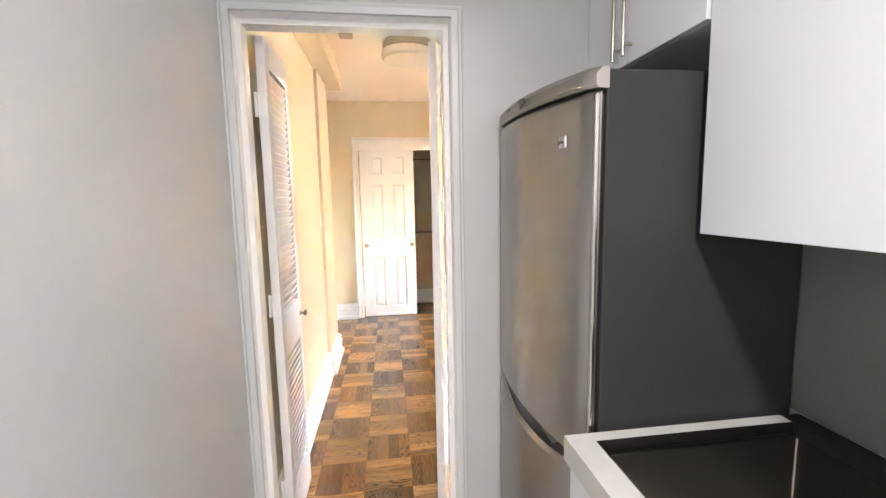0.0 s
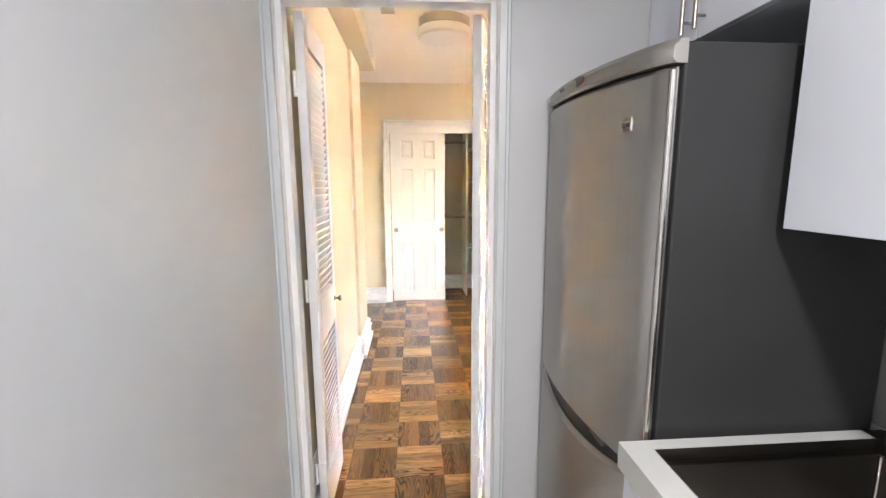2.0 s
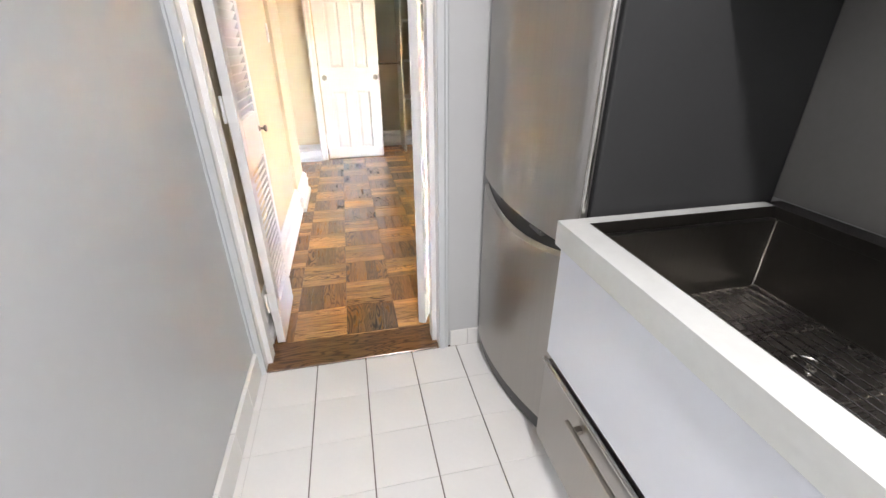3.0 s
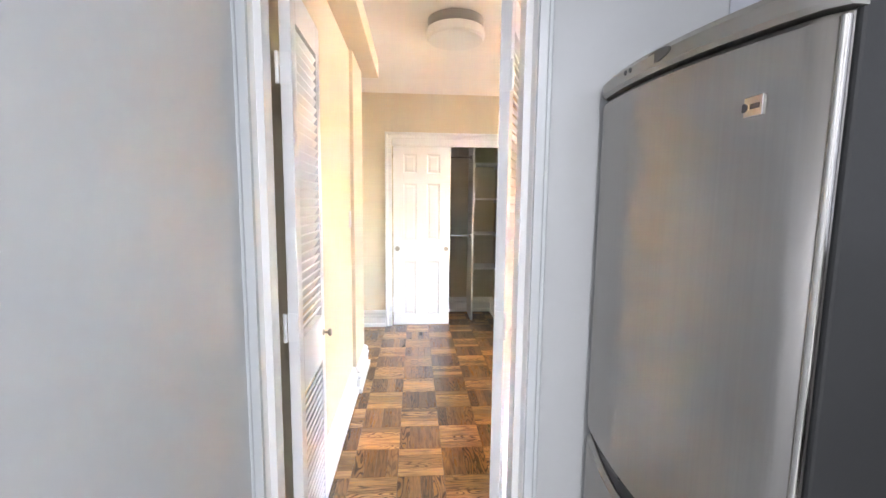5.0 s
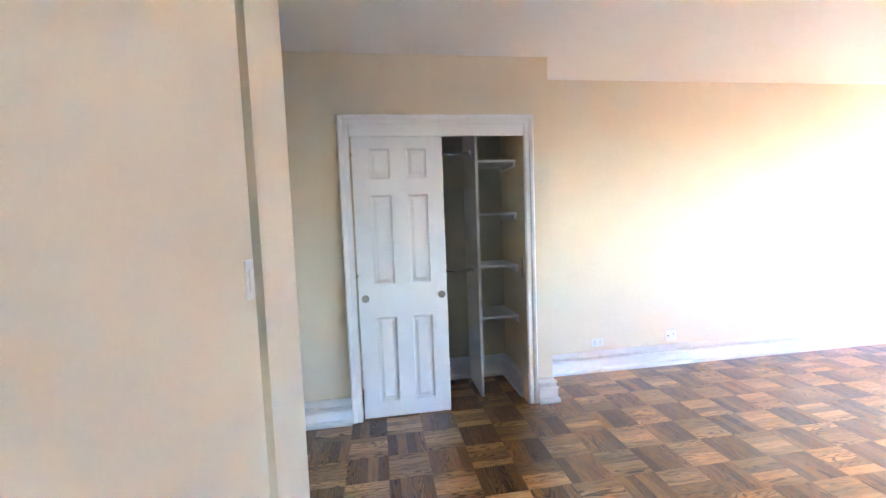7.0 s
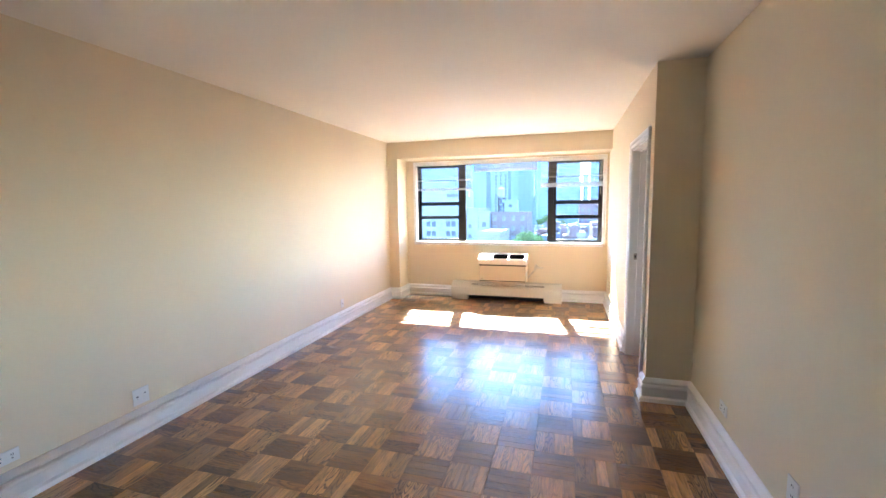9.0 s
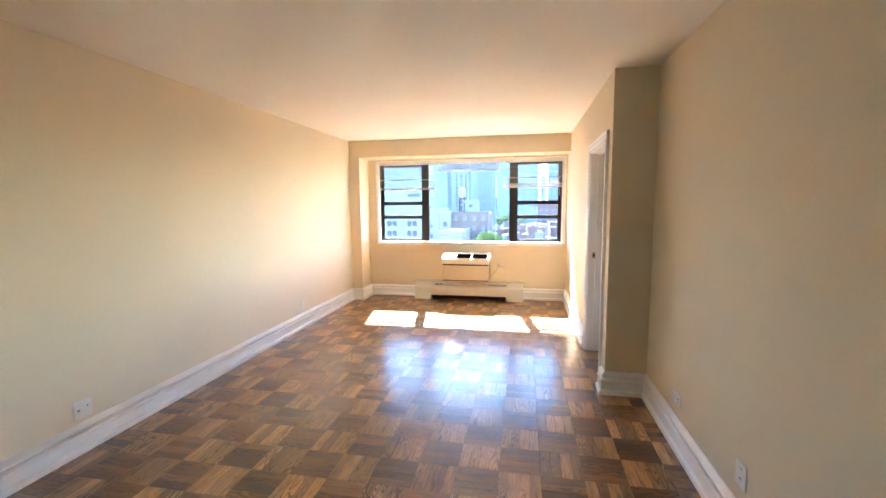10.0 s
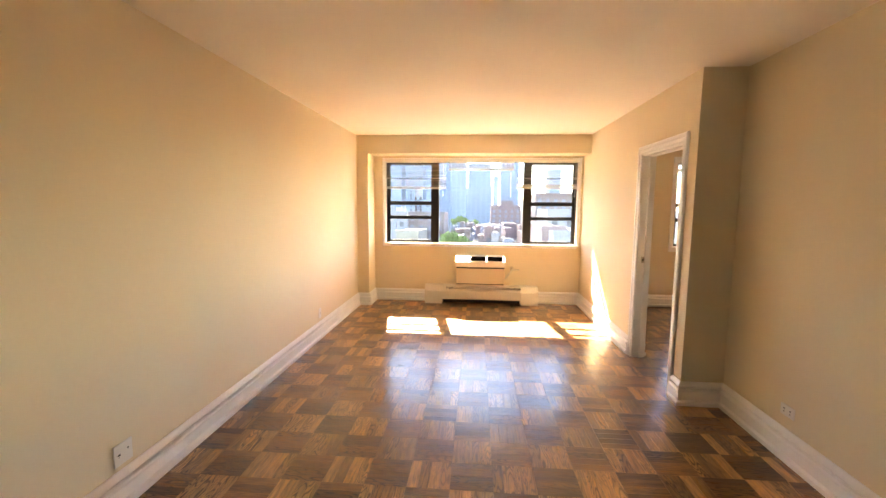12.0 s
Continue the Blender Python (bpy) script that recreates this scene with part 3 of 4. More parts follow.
# ---- louvred doors in the kitchen doorway ----
def louvre_leaf(side, hinge_x, turn, label):
    """A narrow louvred leaf swung open into the hall; its room face looks along side * x."""
    e = new("louvred_door")
    tagged(e, label, "door", "pair of louvred doors")
    e.matrix_world = pose(hinge_x, 1.289, 0.014, 0, 0, turn)
    W, T, Z = 0.380, 0.034, 2.052
    x0, x1 = (0.0, T) if side > 0 else (-T, 0.0)
    for y0, y1 in ((0, 0.052), (W - 0.052, W)):
        part("stile", B(x0, x1, y0, y1, 0, Z, bev=0.002), DOORW, e)
    for z0, z1 in ((0, 0.18), (0.79, 0.97), (Z - 0.105, Z)):
        part("rail", B(x0, x1, 0.0521, W - 0.0521, z0, z1), DOORW, e)
    sl = bmesh.new()
    box(sl, -0.0258, 0.0258, 0.0, W - 0.1045, -0.0035, 0.0035, bev=0.002)
    bmesh.ops.rotate(sl, verts=sl.verts, cent=(0, 0, 0), matrix=Matrix.Rotation(radians(-58 * side), 3, "Y"))
    first = part("slat", sl, DOORW, e)
    first.location = ((x0 + x1) / 2, 0.0522, 0.195)
    zs = [0.195 + 0.0298 * i for i in range(1, 20)] + [0.985 + 0.0298 * i for i in range(32)]
    for z in zs:
        s = new("slat", first.data)
        s.parent, s.location = e, ((x0 + x1) / 2, 0.0522, z)
    for sgn in (-1, 1):
        kx = x1 if sgn > 0 else x0
        m = Matrix.Translation((kx, W - 0.030, 0.893)) @ pose(0, 0, 0, 0, 90 * sgn)
        part("knob", lathe(bmesh.new(), [(0.013, 0), (0.013, 0.002), (0.005, 0.006), (0.005, 0.017), (0.012, 0.021), (0.015, 0.027), (0.013, 0.032), (0.006, 0.034)], m, 20), SATIN, e, "small brushed nickel knob", True)
    for z in (0.22, 1.02, 1.80):
        bm = bmesh.new()
        xb = x0 if side > 0 else x1
        rod(bm, (xb - 0.006 * side, -0.008, z - 0.045), (xb - 0.006 * side, -0.008, z + 0.045), 0.006, 12)
        box(bm, min(xb, xb + 0.03 * side), max(xb, xb + 0.03 * side), -0.0022, 0.0, z - 0.045, z + 0.045)
        part("hinge", bm, TRIM, e, "white painted butt hinge")
    return e


louvre_leaf(1, -0.366, 0.5, "narrow white louvred door, swung open into the hall")
louvre_leaf(-1, 0.318, -23.0, "narrow white louvred door, swung open into the hall")


# ---- lamps ----
def flush_lamp(x, y, label):
    e = thing("ceiling_lamp", (x, y, H), label, "ceiling lamp")
    m = Matrix.Translation((x, y, H))
    wpart("band", lathe(bmesh.new(), [(0.150, 0), (0.182, 0), (0.182, -0.055), (0.174, -0.060), (0.150, -0.060)], m, 48), SATIN, e, "brushed nickel band", True)
    wpart("diffuser", lathe(bmesh.new(), [(0.165, -0.056), (0.186, -0.062), (0.190, -0.082), (0.188, -0.112), (0.176, -0.126), (0.120, -0.132), (0.04, -0.133)], m, 48), OPAL, e, "opal glass drum", True)
    return e


flush_lamp(0.292, 2.84, "round flush ceiling lamp with opal drum and nickel band, off")


# ---- kitchen ----
def fridge():
    f = thing("fridge", (0.85, 0.83, 0), "tall brushed steel fridge freezer with grey sides", "fridge")
    Y0, Y1 = 0.548, 1.114
    ym, hw = (Y0 + Y1) / 2, (Y1 - Y0) / 2

    def front(y, out=0.0):
        u = (y - ym) / hw
        return 0.5635 - 0.0365 * u - out - 0.040 * (1 - u * u) + 0.014 * (max(0, abs(u) - 0.90) / 0.10) ** 2

    ys = [Y0 + (Y1 - Y0) * i / 28 for i in range(29)]

    def slab(low, high, back=0.624, out=0.0, ins=0.004):
        bm = bmesh.new()
        rows = []
        for y in ys:
            za, zb, xf = low(y), high(y), front(y, out)
            rows.append([bm.verts.new(c) for c in ((back, y, za), (xf + ins, y, za), (xf, y, za + ins), (xf, y, zb - ins * 2), (xf + ins * 2, y, zb), (back, y, zb))])
        for a, b in zip(rows, rows[1:]):
            for i in range(6):
                bm.faces.new((a[i], a[(i + 1) % 6], b[(i + 1) % 6], b[i]))
        bm.faces.new(rows[0])
        bm.faces.new(rows[-1])
        return bm

    wpart("body", B(0.637, 1.21, Y0 + 0.002, Y1 - 0.002, 0.03, 1.748, bev=0.006, seg=2), FRSIDE, f, "dark grey enamelled body")
    rise = lambda y: 0.030 * (y - ym) / hw
    scoop = lambda y: 0.742 + rise(y) - 0.034 * max(0.0, 1 - ((y - ym) / (hw * 0.85)) ** 2)
    wpart("upper_door", slab(lambda y: 0.768 + rise(y), lambda y: 1.695, ins=0.005), FRSTEEL, f, "brushed steel door, bowed front", True)
    wpart("lower_door", slab(lambda y: 0.075, scoop, ins=0.006), FRSTEEL, f, "brushed steel freezer door, bowed front", True)
    wpart("door_gasket", B(0.6235, 0.6375, Y0 + 0.012, Y1 - 0.012, 0.08, 1.69), BLACKP, f, "black rubber gasket")
    wpart("grip_recess", slab(lambda y: 0.68, lambda y: 0.7685 + rise(y), 0.622, -0.014, 0.001), BLACKP, f, "black grip recess between the doors")
    for a, b in ((0.20, 0.34), (0.62, 0.80)):
        ya, yb = Y0 + (Y1 - Y0) * a, Y0 + (Y1 - Y0) * b
        wpart("grip_plate", B(front((ya + yb) / 2) + 0.006, 0.58, ya, yb, 0.750 + rise((ya + yb) / 2), 0.766 + rise((ya + yb) / 2), bev=0.003), DARKP, f)
    for za, zb in ((0.080, 0.712), (0.745, 1.688)):
        wpart("edge_trim", rod(bmesh.new(), (0.6130, Y0 + 0.003, za), (0.6130, Y0 + 0.003, zb), 0.0075, 16), CHROME, f, "polished edge trim of the door", True)
    cap = wpart("top_panel", slab(lambda y: 1.7025, lambda y: 1.752, 0.642, 0.004, 0.008), CAPSTEEL, f, "brushed steel control panel", True)
    m = Matrix.Translation((front(ym) - 0.0045, ym + 0.02, 1.729)) @ pose(0, 0, 0, 0, -90)
    under(cap, part("display", lathe(bmesh.new(), [(0.022, 0), (0.020, 0.002)], m @ Matrix.Diagonal((0.6, 2.4, 1, 1)), 24), DARKP, cap))
    for dy in (-0.075, 0.085, 0.105):
        m2 = Matrix.Translation((front(ym + dy) - 0.0045, ym + 0.02 + dy, 1.729)) @ pose(0, 0, 0, 0, -90)
        part("button", lathe(bmesh.new(), [(0.006, 0), (0.005, 0.002)], m2, 12), DARKP, cap)
    badge = wpart("badge", B(front(0.642) - 0.004, front(0.642) + 0.004, 0.619, 0.665, 1.570, 1.602, bev=0.001), CHROME, f, "small polished badge")
    part("badge_mark", rod(bmesh.new(), (front(0.642) - 0.005, 0.655, 1.586), (front(0.642) - 0.003, 0.655, 1.586), 0.007, 16), DARKP, badge)
    part("badge_mark", B(front(0.642) - 0.005, front(0.642) - 0.003, 0.625, 0.642, 1.582, 1.590), DARKP, badge)
    wpart("plinth", slab(lambda y: 0.012, lambda y: 0.07, 0.624, -0.012, 0.002), DARKP, f, "dark plastic plinth")
    for y in (0.60, 1.05):
        wpart("foot", rod(bmesh.new(), (1.10, y, 0), (1.10, y, 0.031), 0.02, 12), BLACKP, f)
    return f


fridge()


def bar_handle(parent, x, y, z0, z1, feet=0.035):
    """An upright bar on two posts, standing off a front that faces -x."""
    h = wpart("handle", rod(bmesh.new(), (x - 0.030, y, z0), (x - 0.030, y, z1), 0.006, 14), SATIN, parent, "satin nickel bar handle", True)
    for z in (z0 + feet, z1 - feet):
        part("post", rod(bmesh.new(), (x - 0.030, y, z), (x, y, z), 0.0045, 10), SATIN, h)


def wall_cabinet(name, x, y0, y1, z0, z1, seams, handles, label):
    c = thing(name, ((x + 1.22) / 2, (y0 + y1) / 2, z0), label, "cabinet", "white wall cabinets")
    bm = B(x + 0.022, 1.219, y0 + 0.001, y1 - 0.001, z0, z0 + 0.018)
    box(bm, x + 0.022, 1.219, y0 + 0.001, y1 - 0.001, z1 - 0.018, z1)
    box(bm, x + 0.022, 1.219, y0 + 0.001, y0 + 0.019, z0 + 0.018, z1 - 0.018)
    box(bm, x + 0.022, 1.219, y1 - 0.019, y1 - 0.001, z0 + 0.018, z1 - 0.018)
    box(bm, 1.205, 1.219, y0 + 0.019, y1 - 0.019, z0 + 0.018, z1 - 0.018)
    wpart("carcass", bm, LACQ, c)
    ys = [y0, *seams, y1]
    doors = [wpart("door", B(x, x + 0.020, a + 0.0015, b - 0.0015, z0, z1, bev=0.0012), LACQ, c) for a, b in zip(ys, ys[1:])]
    for i, y, za, zb in handles:
        bar_handle(doors[i], x, y, za, zb)
    return c


wall_cabinet("wall_cabinet", 0.868, 0.524, 1.118, 1.855, 2.56, [0.862], [(1, 0.892, 1.872, 2.115), (0, 0.834, 1.872, 2.115)], "white lacquered cabinet above the fridge, two doors")
wall_cabinet("wall_cabinet", 0.876, -0.06, 0.522, 1.348, 2.56, [], [], "white lacquered wall cabinet above the sink")
wall_cabinet("wall_cabinet", 0.876, -0.70, -0.062, 1.348, 2.56, [], [], "white lacquered wall cabinet above the counter")
wall_cabinet("wall_cabinet", 0.876, -1.34, -0.702, 1.348, 2.56, [], [], "white lacquered wall cabinet above the counter")
structure("splashback", B(1.212, 1.219, -1.94, 1.11, 0.843, 1.346), SPLASH, "grey splashback panel behind the sink", "splashback")

counter = thing("worktop", (0.87, -0.7, 0.842), "white quartz worktop cut out for the sink", "worktop")
for x0, x1, y0, y1 in ((0.533, 0.600, -0.3598, 0.527), (0.6002, 1.1520, 0.491, 0.527), (0.533, 1.211, -1.94, -0.36)):
    wpart("slab", B(x0, x1, y0, y1, 0.803, 0.842), MARBLE, counter)
wpart("apron", B(0.5335, 0.548, -1.94, 0.5265, 0.778, 0.8028), MARBLE, counter)

sink = thing("sink", (0.88, 0.07, 0.6), "deep square stainless steel sink under the worktop", "sink")
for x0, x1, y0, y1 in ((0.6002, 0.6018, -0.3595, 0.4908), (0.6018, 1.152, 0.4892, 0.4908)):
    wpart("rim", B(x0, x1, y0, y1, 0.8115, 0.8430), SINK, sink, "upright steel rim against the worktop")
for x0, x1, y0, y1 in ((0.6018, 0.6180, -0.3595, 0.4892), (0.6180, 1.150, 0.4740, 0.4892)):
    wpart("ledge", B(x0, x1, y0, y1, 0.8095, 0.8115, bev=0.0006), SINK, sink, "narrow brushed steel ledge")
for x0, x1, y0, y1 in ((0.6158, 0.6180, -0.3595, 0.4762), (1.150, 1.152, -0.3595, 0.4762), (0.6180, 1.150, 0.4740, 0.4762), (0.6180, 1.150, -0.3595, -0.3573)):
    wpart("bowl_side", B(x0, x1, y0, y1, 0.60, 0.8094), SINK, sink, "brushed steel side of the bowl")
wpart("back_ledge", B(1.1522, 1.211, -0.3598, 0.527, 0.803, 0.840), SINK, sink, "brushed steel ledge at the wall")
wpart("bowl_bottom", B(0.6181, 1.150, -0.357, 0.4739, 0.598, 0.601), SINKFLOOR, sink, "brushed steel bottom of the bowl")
# Bright chrome rods put a highlight line into the bowl corners.
for x, y in ((0.6210, 0.4710), (1.1470, 0.4710), (1.1470, -0.3545), (0.6210, -0.3545)):
    wpart("corner_fillet_glint", rod(bmesh.new(), (x, y, 0.601), (x, y, 0.809), 0.005, 12), CHROME, sink, "", True)
m = Matrix.Translation((0.98, 0.16, 0.6012))
wpart("strainer", lathe(bmesh.new(), [(0.058, 0), (0.056, 0.004), (0.040, 0.003), (0.036, -0.002), (0.010, -0.002), (0.008, 0.016), (0.004, 0.018)], m, 28), CHROME, sink, "polished strainer", True)
grid = thing("sink_grid", (0.9, 0.1, 0.60), "chromed wire grid lying in the sink", "sink grid")
for i in range(19):
    x = 0.640 + 0.0270 * i
    wpart("wire", rod(bmesh.new(), (x, -0.338, 0.6215), (x, 0.452, 0.6215), 0.0026, 8), CHROME, grid, "", True)
for y in (-0.338, -0.14, 0.058, 0.255, 0.452):
    wpart("cross_wire", rod(bmesh.new(), (0.636, y, 0.616), (1.130, y, 0.616), 0.0032, 8), CHROME, grid, "", True)
for x in (0.640, 1.126):
    for y in (-0.33, 0.444):
        wpart("foot", rod(bmesh.new(), (x, y, 0.601), (x, y, 0.613), 0.011, 12), BLACKP, grid, "black rubber foot")


def base_unit(y0, y1):
    c = thing("base_cabinet", (0.87, (y0 + y1) / 2, 0), "white lacquered base cabinet with a steel lower drawer", "cabinet", "base cabinets")
    bm = B(0.575, 1.21, y0 + 0.001, y0 + 0.019, 0.09, 0.590)
    box(bm, 0.575, 1.21, y1 - 0.019, y1 - 0.001, 0.09, 0.590)
    box(bm, 0.575, 1.21, y0 + 0.019, y1 - 0.019, 0.09, 0.108)
    box(bm, 0.60, 1.21, y0 + 0.001, y1 - 0.001, 0.0, 0.089)
    wpart("carcass", bm, LACQ, c)
    wpart("drawer_front", B(0.549, 0.570, y0 + 0.002, y1 - 0.002, 0.430, 0.776, bev=0.0012), LACQ, c)
    wpart("finger_recess", B(0.572, 0.58, y0 + 0.02, y1 - 0.02, 0.408, 0.432), BLACKP, c)
    d = wpart("lower_front", B(0.549, 0.570, y0 + 0.002, y1 - 0.002, 0.095, 0.402, bev=0.0012), FRSTEEL, c, "brushed steel lower front")
    part("edge_rail", rod(bmesh.new(), (0.545, y0 + 0.002, 0.407), (0.545, y1 - 0.002, 0.407), 0.0075, 12), CHROME, d, "polished edge rail", True)
    h = part("handle", B(0.520, 0.532, y0 + 0.05, y1 - 0.185, 0.345, 0.362, bev=0.004), SATIN, d, "flat bar handle")
    for y in (y0 + 0.09, y1 - 0.22):
        part("post", B(0.532, 0.549, y - 0.008, y + 0.008, 0.347, 0.360), SATIN, h)


base_unit(-0.16, 0.524)
base_unit(-0.86, -0.162)
base_unit(-1.56, -0.862)
flush_lamp(0.3, -0.95, "round flush ceiling lamp with opal drum, lit")

for j in range(15):
    y = 1.118 - (j + 0.5) * 0.2032
    o = part("tile", B(-0.4245, -0.408, y - 0.1009, y + 0.1009, 0.001, 0.112, bev=0.002), TILE, bpy.data.objects["wall_kitchen_west"], "white glazed skirting tile")
part("tile", B(0.4005, 0.478, 1.108, 1.1195, 0.001, 0.085, bev=0.002), TILE, bpy.data.objects["wall_kitchen_north"], "white glazed skirting tile")
part("tile", B(0.480, 0.680, 1.108, 1.1195, 0.001, 0.085, bev=0.002), TILE, bpy.data.objects["wall_kitchen_north"], "white glazed skirting tile")


# ---- plates on the walls ----
def plate(x, y, z, w, h, facing, slots, label, name="wall_socket"):
    """A cover plate on a wall that faces facing * y, with dark slots at (dx, dz)."""
    e = thing(name, (x, y, z), label, "socket" if name == "wall_socket" else "switch")
    s = facing
    wpart("cover", B(x - w / 2, x + w / 2, min(y, y + s * 0.006), max(y, y + s * 0.006), z - h / 2, z + h / 2, bev=0.002), PLASTIC, e)
    for dx, dz, sw, sh in slots:
        wpart("slot", B(x + dx - sw / 2, x + dx + sw / 2, min(y + s * 0.0055, y + s * 0.0072), max(y + s * 0.0055, y + s * 0.0072), z + dz - sh / 2, z + dz + sh / 2), DARKP, e)
    return e


LW = 5.205
DUPLEX_H = [(-0.03, 0.008, 0.003, 0.010), (-0.022, 0.008, 0.003, 0.010), (0.022, 0.008, 0.003, 0.010), (0.030, 0.008, 0.003, 0.010), (-0.026, -0.012, 0.007, 0.006), (0.026, -0.012, 0.007, 0.006)]
DUPLEX_V = [(-0.006, 0.028, 0.003, 0.010), (0.006, 0.028, 0.003, 0.010), (-0.006, -0.020, 0.003, 0.010), (0.006, -0.020, 0.003, 0.010)]
plate(1.885, LW, 0.265, 0.118, 0.072, -1, DUPLEX_H, "white double wall socket lying sideways above the skirting")
plate(2.628, LW, 0.272, 0.116, 0.116, -1, [(-0.028, 0.0, 0.016, 0.009), (0.028, 0.012, 0.010, 0.008), (-0.028, -0.012, 0.004, 0.004)], "square white cover plate with cable outlets")
plate(5.40, LW, 0.285, 0.072, 0.116, -1, [(0.0, 0.0, 0.012, 0.012)], "white upright cover plate with one outlet")
plate(3.375, 1.395, 0.303, 0.118, 0.072, 1, DUPLEX_H, "white double wall socket lying sideways above the skirting")
plate(2.555, 1.395, 0.330, 0.090, 0.118, 1, DUPLEX_V, "white upright double wall socket")
sw = thing("light_switch", (-0.432, 2.995, 1.302), "white rocker light switch on the hall wall", "switch")
wpart("cover", B(-0.432, -0.426, 2.96, 3.03, 1.244, 1.36, bev=0.002), PLASTIC, sw)
wpart("rocker", B(-0.427, -0.422, 2.979, 3.011, 1.27, 1.334, bev=0.002), PLASTIC, sw)


# ---- heater, air conditioner and valve under the window ----
def heater():
    e = thing("convector_heater", (7.3, 3.28, 0), "long ivory enamelled convector heater below the window", "heater")
    Y0, Y1 = 2.388, 4.178

    def shell(y0, y1, z0, x=7.205):
        bm = bmesh.new()
        prof = [(7.419, z0), (x + 0.004, z0), (x, z0 + 0.004), (x, 0.205), (x + 0.010, 0.222), (x + 0.075, 0.280), (x + 0.09, 0.284), (7.419, 0.284)]
        rings = [[bm.verts.new((px, y, pz)) for px, pz in prof] for y in (y0, y1)]
        for i in range(len(prof)):
            j = (i + 1) % len(prof)
            bm.faces.new((rings[0][i], rings[0][j], rings[1][j], rings[1][i]))
        bm.faces.new(rings[0])
        bm.faces.new(rings[1][::-1])
        return bm

    wpart("front_cover", shell(2.662, 3.898, 0.075), IVORY, e)
    wpart("end_cabinet", shell(3.9, Y1, 0.0, 7.200), IVORY, e, "ivory end box with an access flap")
    wpart("end_cabinet", shell(Y0, 2.66, 0.0, 7.200), IVORY, e, "ivory end box with an access flap")
    wpart("access_flap", B(7.193, 7.1995, 3.835, 4.075, 0.088, 0.205, bev=0.002), IVORY, e)
    wpart("access_flap", B(7.193, 7.1995, 2.52, 2.645, 0.11, 0.20, bev=0.002), IVORY, e)
    # grilles lying on the sloped top
    for y0, y1, bars in ((3.735, 3.83, 5), (2.66, 2.75, 5), (2.755, 2.845, 5), (2.85, 2.94, 5), (2.95, 3.725, 7)):
        g = wpart("grille", B(7.2245, 7.266, y0, y1, 0.2375, 0.2385), VENT, e)
        g.data.transform(Matrix.Translation((7.245, 0, 0.2525)) @ pose(0, 0, 0, 0, -41.7) @ Matrix.Translation((-7.245, 0, -0.238)))
        for k in range(bars):
            u = -0.018 + 0.036 * k / (bars - 1)
            bm = B(u - 0.0014, u + 0.0014, y0 + 0.004, y1 - 0.004, 0.001, 0.004)
            bm.transform(Matrix.Translation((7.245, 0, 0.2525)) @ pose(0, 0, 0, 0, -41.7))
            part("bar", bm, IVORY, g)
    # Black block stands in for the shade under the raised front cover.
    wpart("shade_block", B(7.25, 7.41, 2.67, 3.89, 0.02, 0.074), BLACKP, e, "black block for the shade under the cover")
    return e


heater()


def conditioner():
    e = thing("air_conditioner", (7.23, 3.3, 0.34), "wall air conditioner, beige box with a white vented top", "air conditioner")
    wpart("case", B(7.055, 7.419, 2.932, 3.672, 0.362, 0.598, bev=0.006, seg=2), BEIGE, e, "beige enamelled case")
    # Black strips below and above the case stand in for shade in its seams.
    wpart("seam_shade_strip", B(7.060, 7.41, 2.940, 3.664, 0.348, 0.363), BLACKP, e)
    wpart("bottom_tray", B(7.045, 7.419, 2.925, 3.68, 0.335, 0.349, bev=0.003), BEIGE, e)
    wpart("seam_shade_strip", B(7.060, 7.41, 2.934, 3.670, 0.5975, 0.6235), BLACKP, e)
    bm = bmesh.new()
    prof = [(7.419, 0.622), (7.040, 0.622), (7.032, 0.632), (7.032, 0.690), (7.045, 0.708), (7.200, 0.772), (7.419, 0.772)]
    rings = [[bm.verts.new((px, y, pz)) for px, pz in prof] for y in (2.922, 3.682)]
    for i in range(len(prof)):
        j = (i + 1) % len(prof)
        bm.faces.new((rings[0][i], rings[0][j], rings[1][j], rings[1][i]))
    bm.faces.new(rings[0])
    bm.faces.new(rings[1][::-1])
    top = wpart("top_cover", bm, PLASTIC, e, "white plastic top")
    tilt = Matrix.Translation((7.1225, 0, 0.7405)) @ pose(0, 0, 0, 0, -22.4)
    for y0, y1 in ((2.955, 3.195), (3.215, 3.455)):
        bm = B(-0.066, 0.066, y0, y1, -0.001, 0.0025)
        bm.transform(tilt)
        v = part("vent", bm, VENT, top, "black louvred air vent")
        for k in range(7):
            u = -0.057 + 0.019 * k
            bm = B(u - 0.002, u + 0.004, y0 + 0.006, y1 - 0.006, 0.0025, 0.009)
            bm.transform(tilt)
            wpart("vane", bm, VENT, e)
    bm = B(-0.030, 0.030, 3.50, 3.66, 0.0003, 0.003)
    bm.transform(tilt)
    wpart("control_panel", bm, BEIGE, e, "pale control panel")
    wpart("indicator", rod(bmesh.new(), (7.0535, 3.625, 0.385), (7.056, 3.625, 0.385), 0.006, 12), CHROME, e)


conditioner()
valve = thing("pipe_valve", (7.33, 2.80, 0.5), "grey painted steam pipe and valve on the wall", "valve")
bm = rod(bmesh.new(), (7.33, 2.94, 0.36), (7.33, 2.86, 0.45), 0.013, 14)
rod(bm, (7.33, 2.86, 0.45), (7.33, 2.80, 0.535), 0.013, 14)
wpart("pipe", bm, VALVE, valve, "", True)
wpart("flange", rod(bmesh.new(), (7.405, 2.80, 0.545), (7.4195, 2.80, 0.545), 0.03, 18), VALVE, valve, "", True)
wpart("valve_body", rod(bmesh.new(), (7.30, 2.80, 0.545), (7.405, 2.80, 0.545), 0.022, 16), VALVE, valve, "", True)
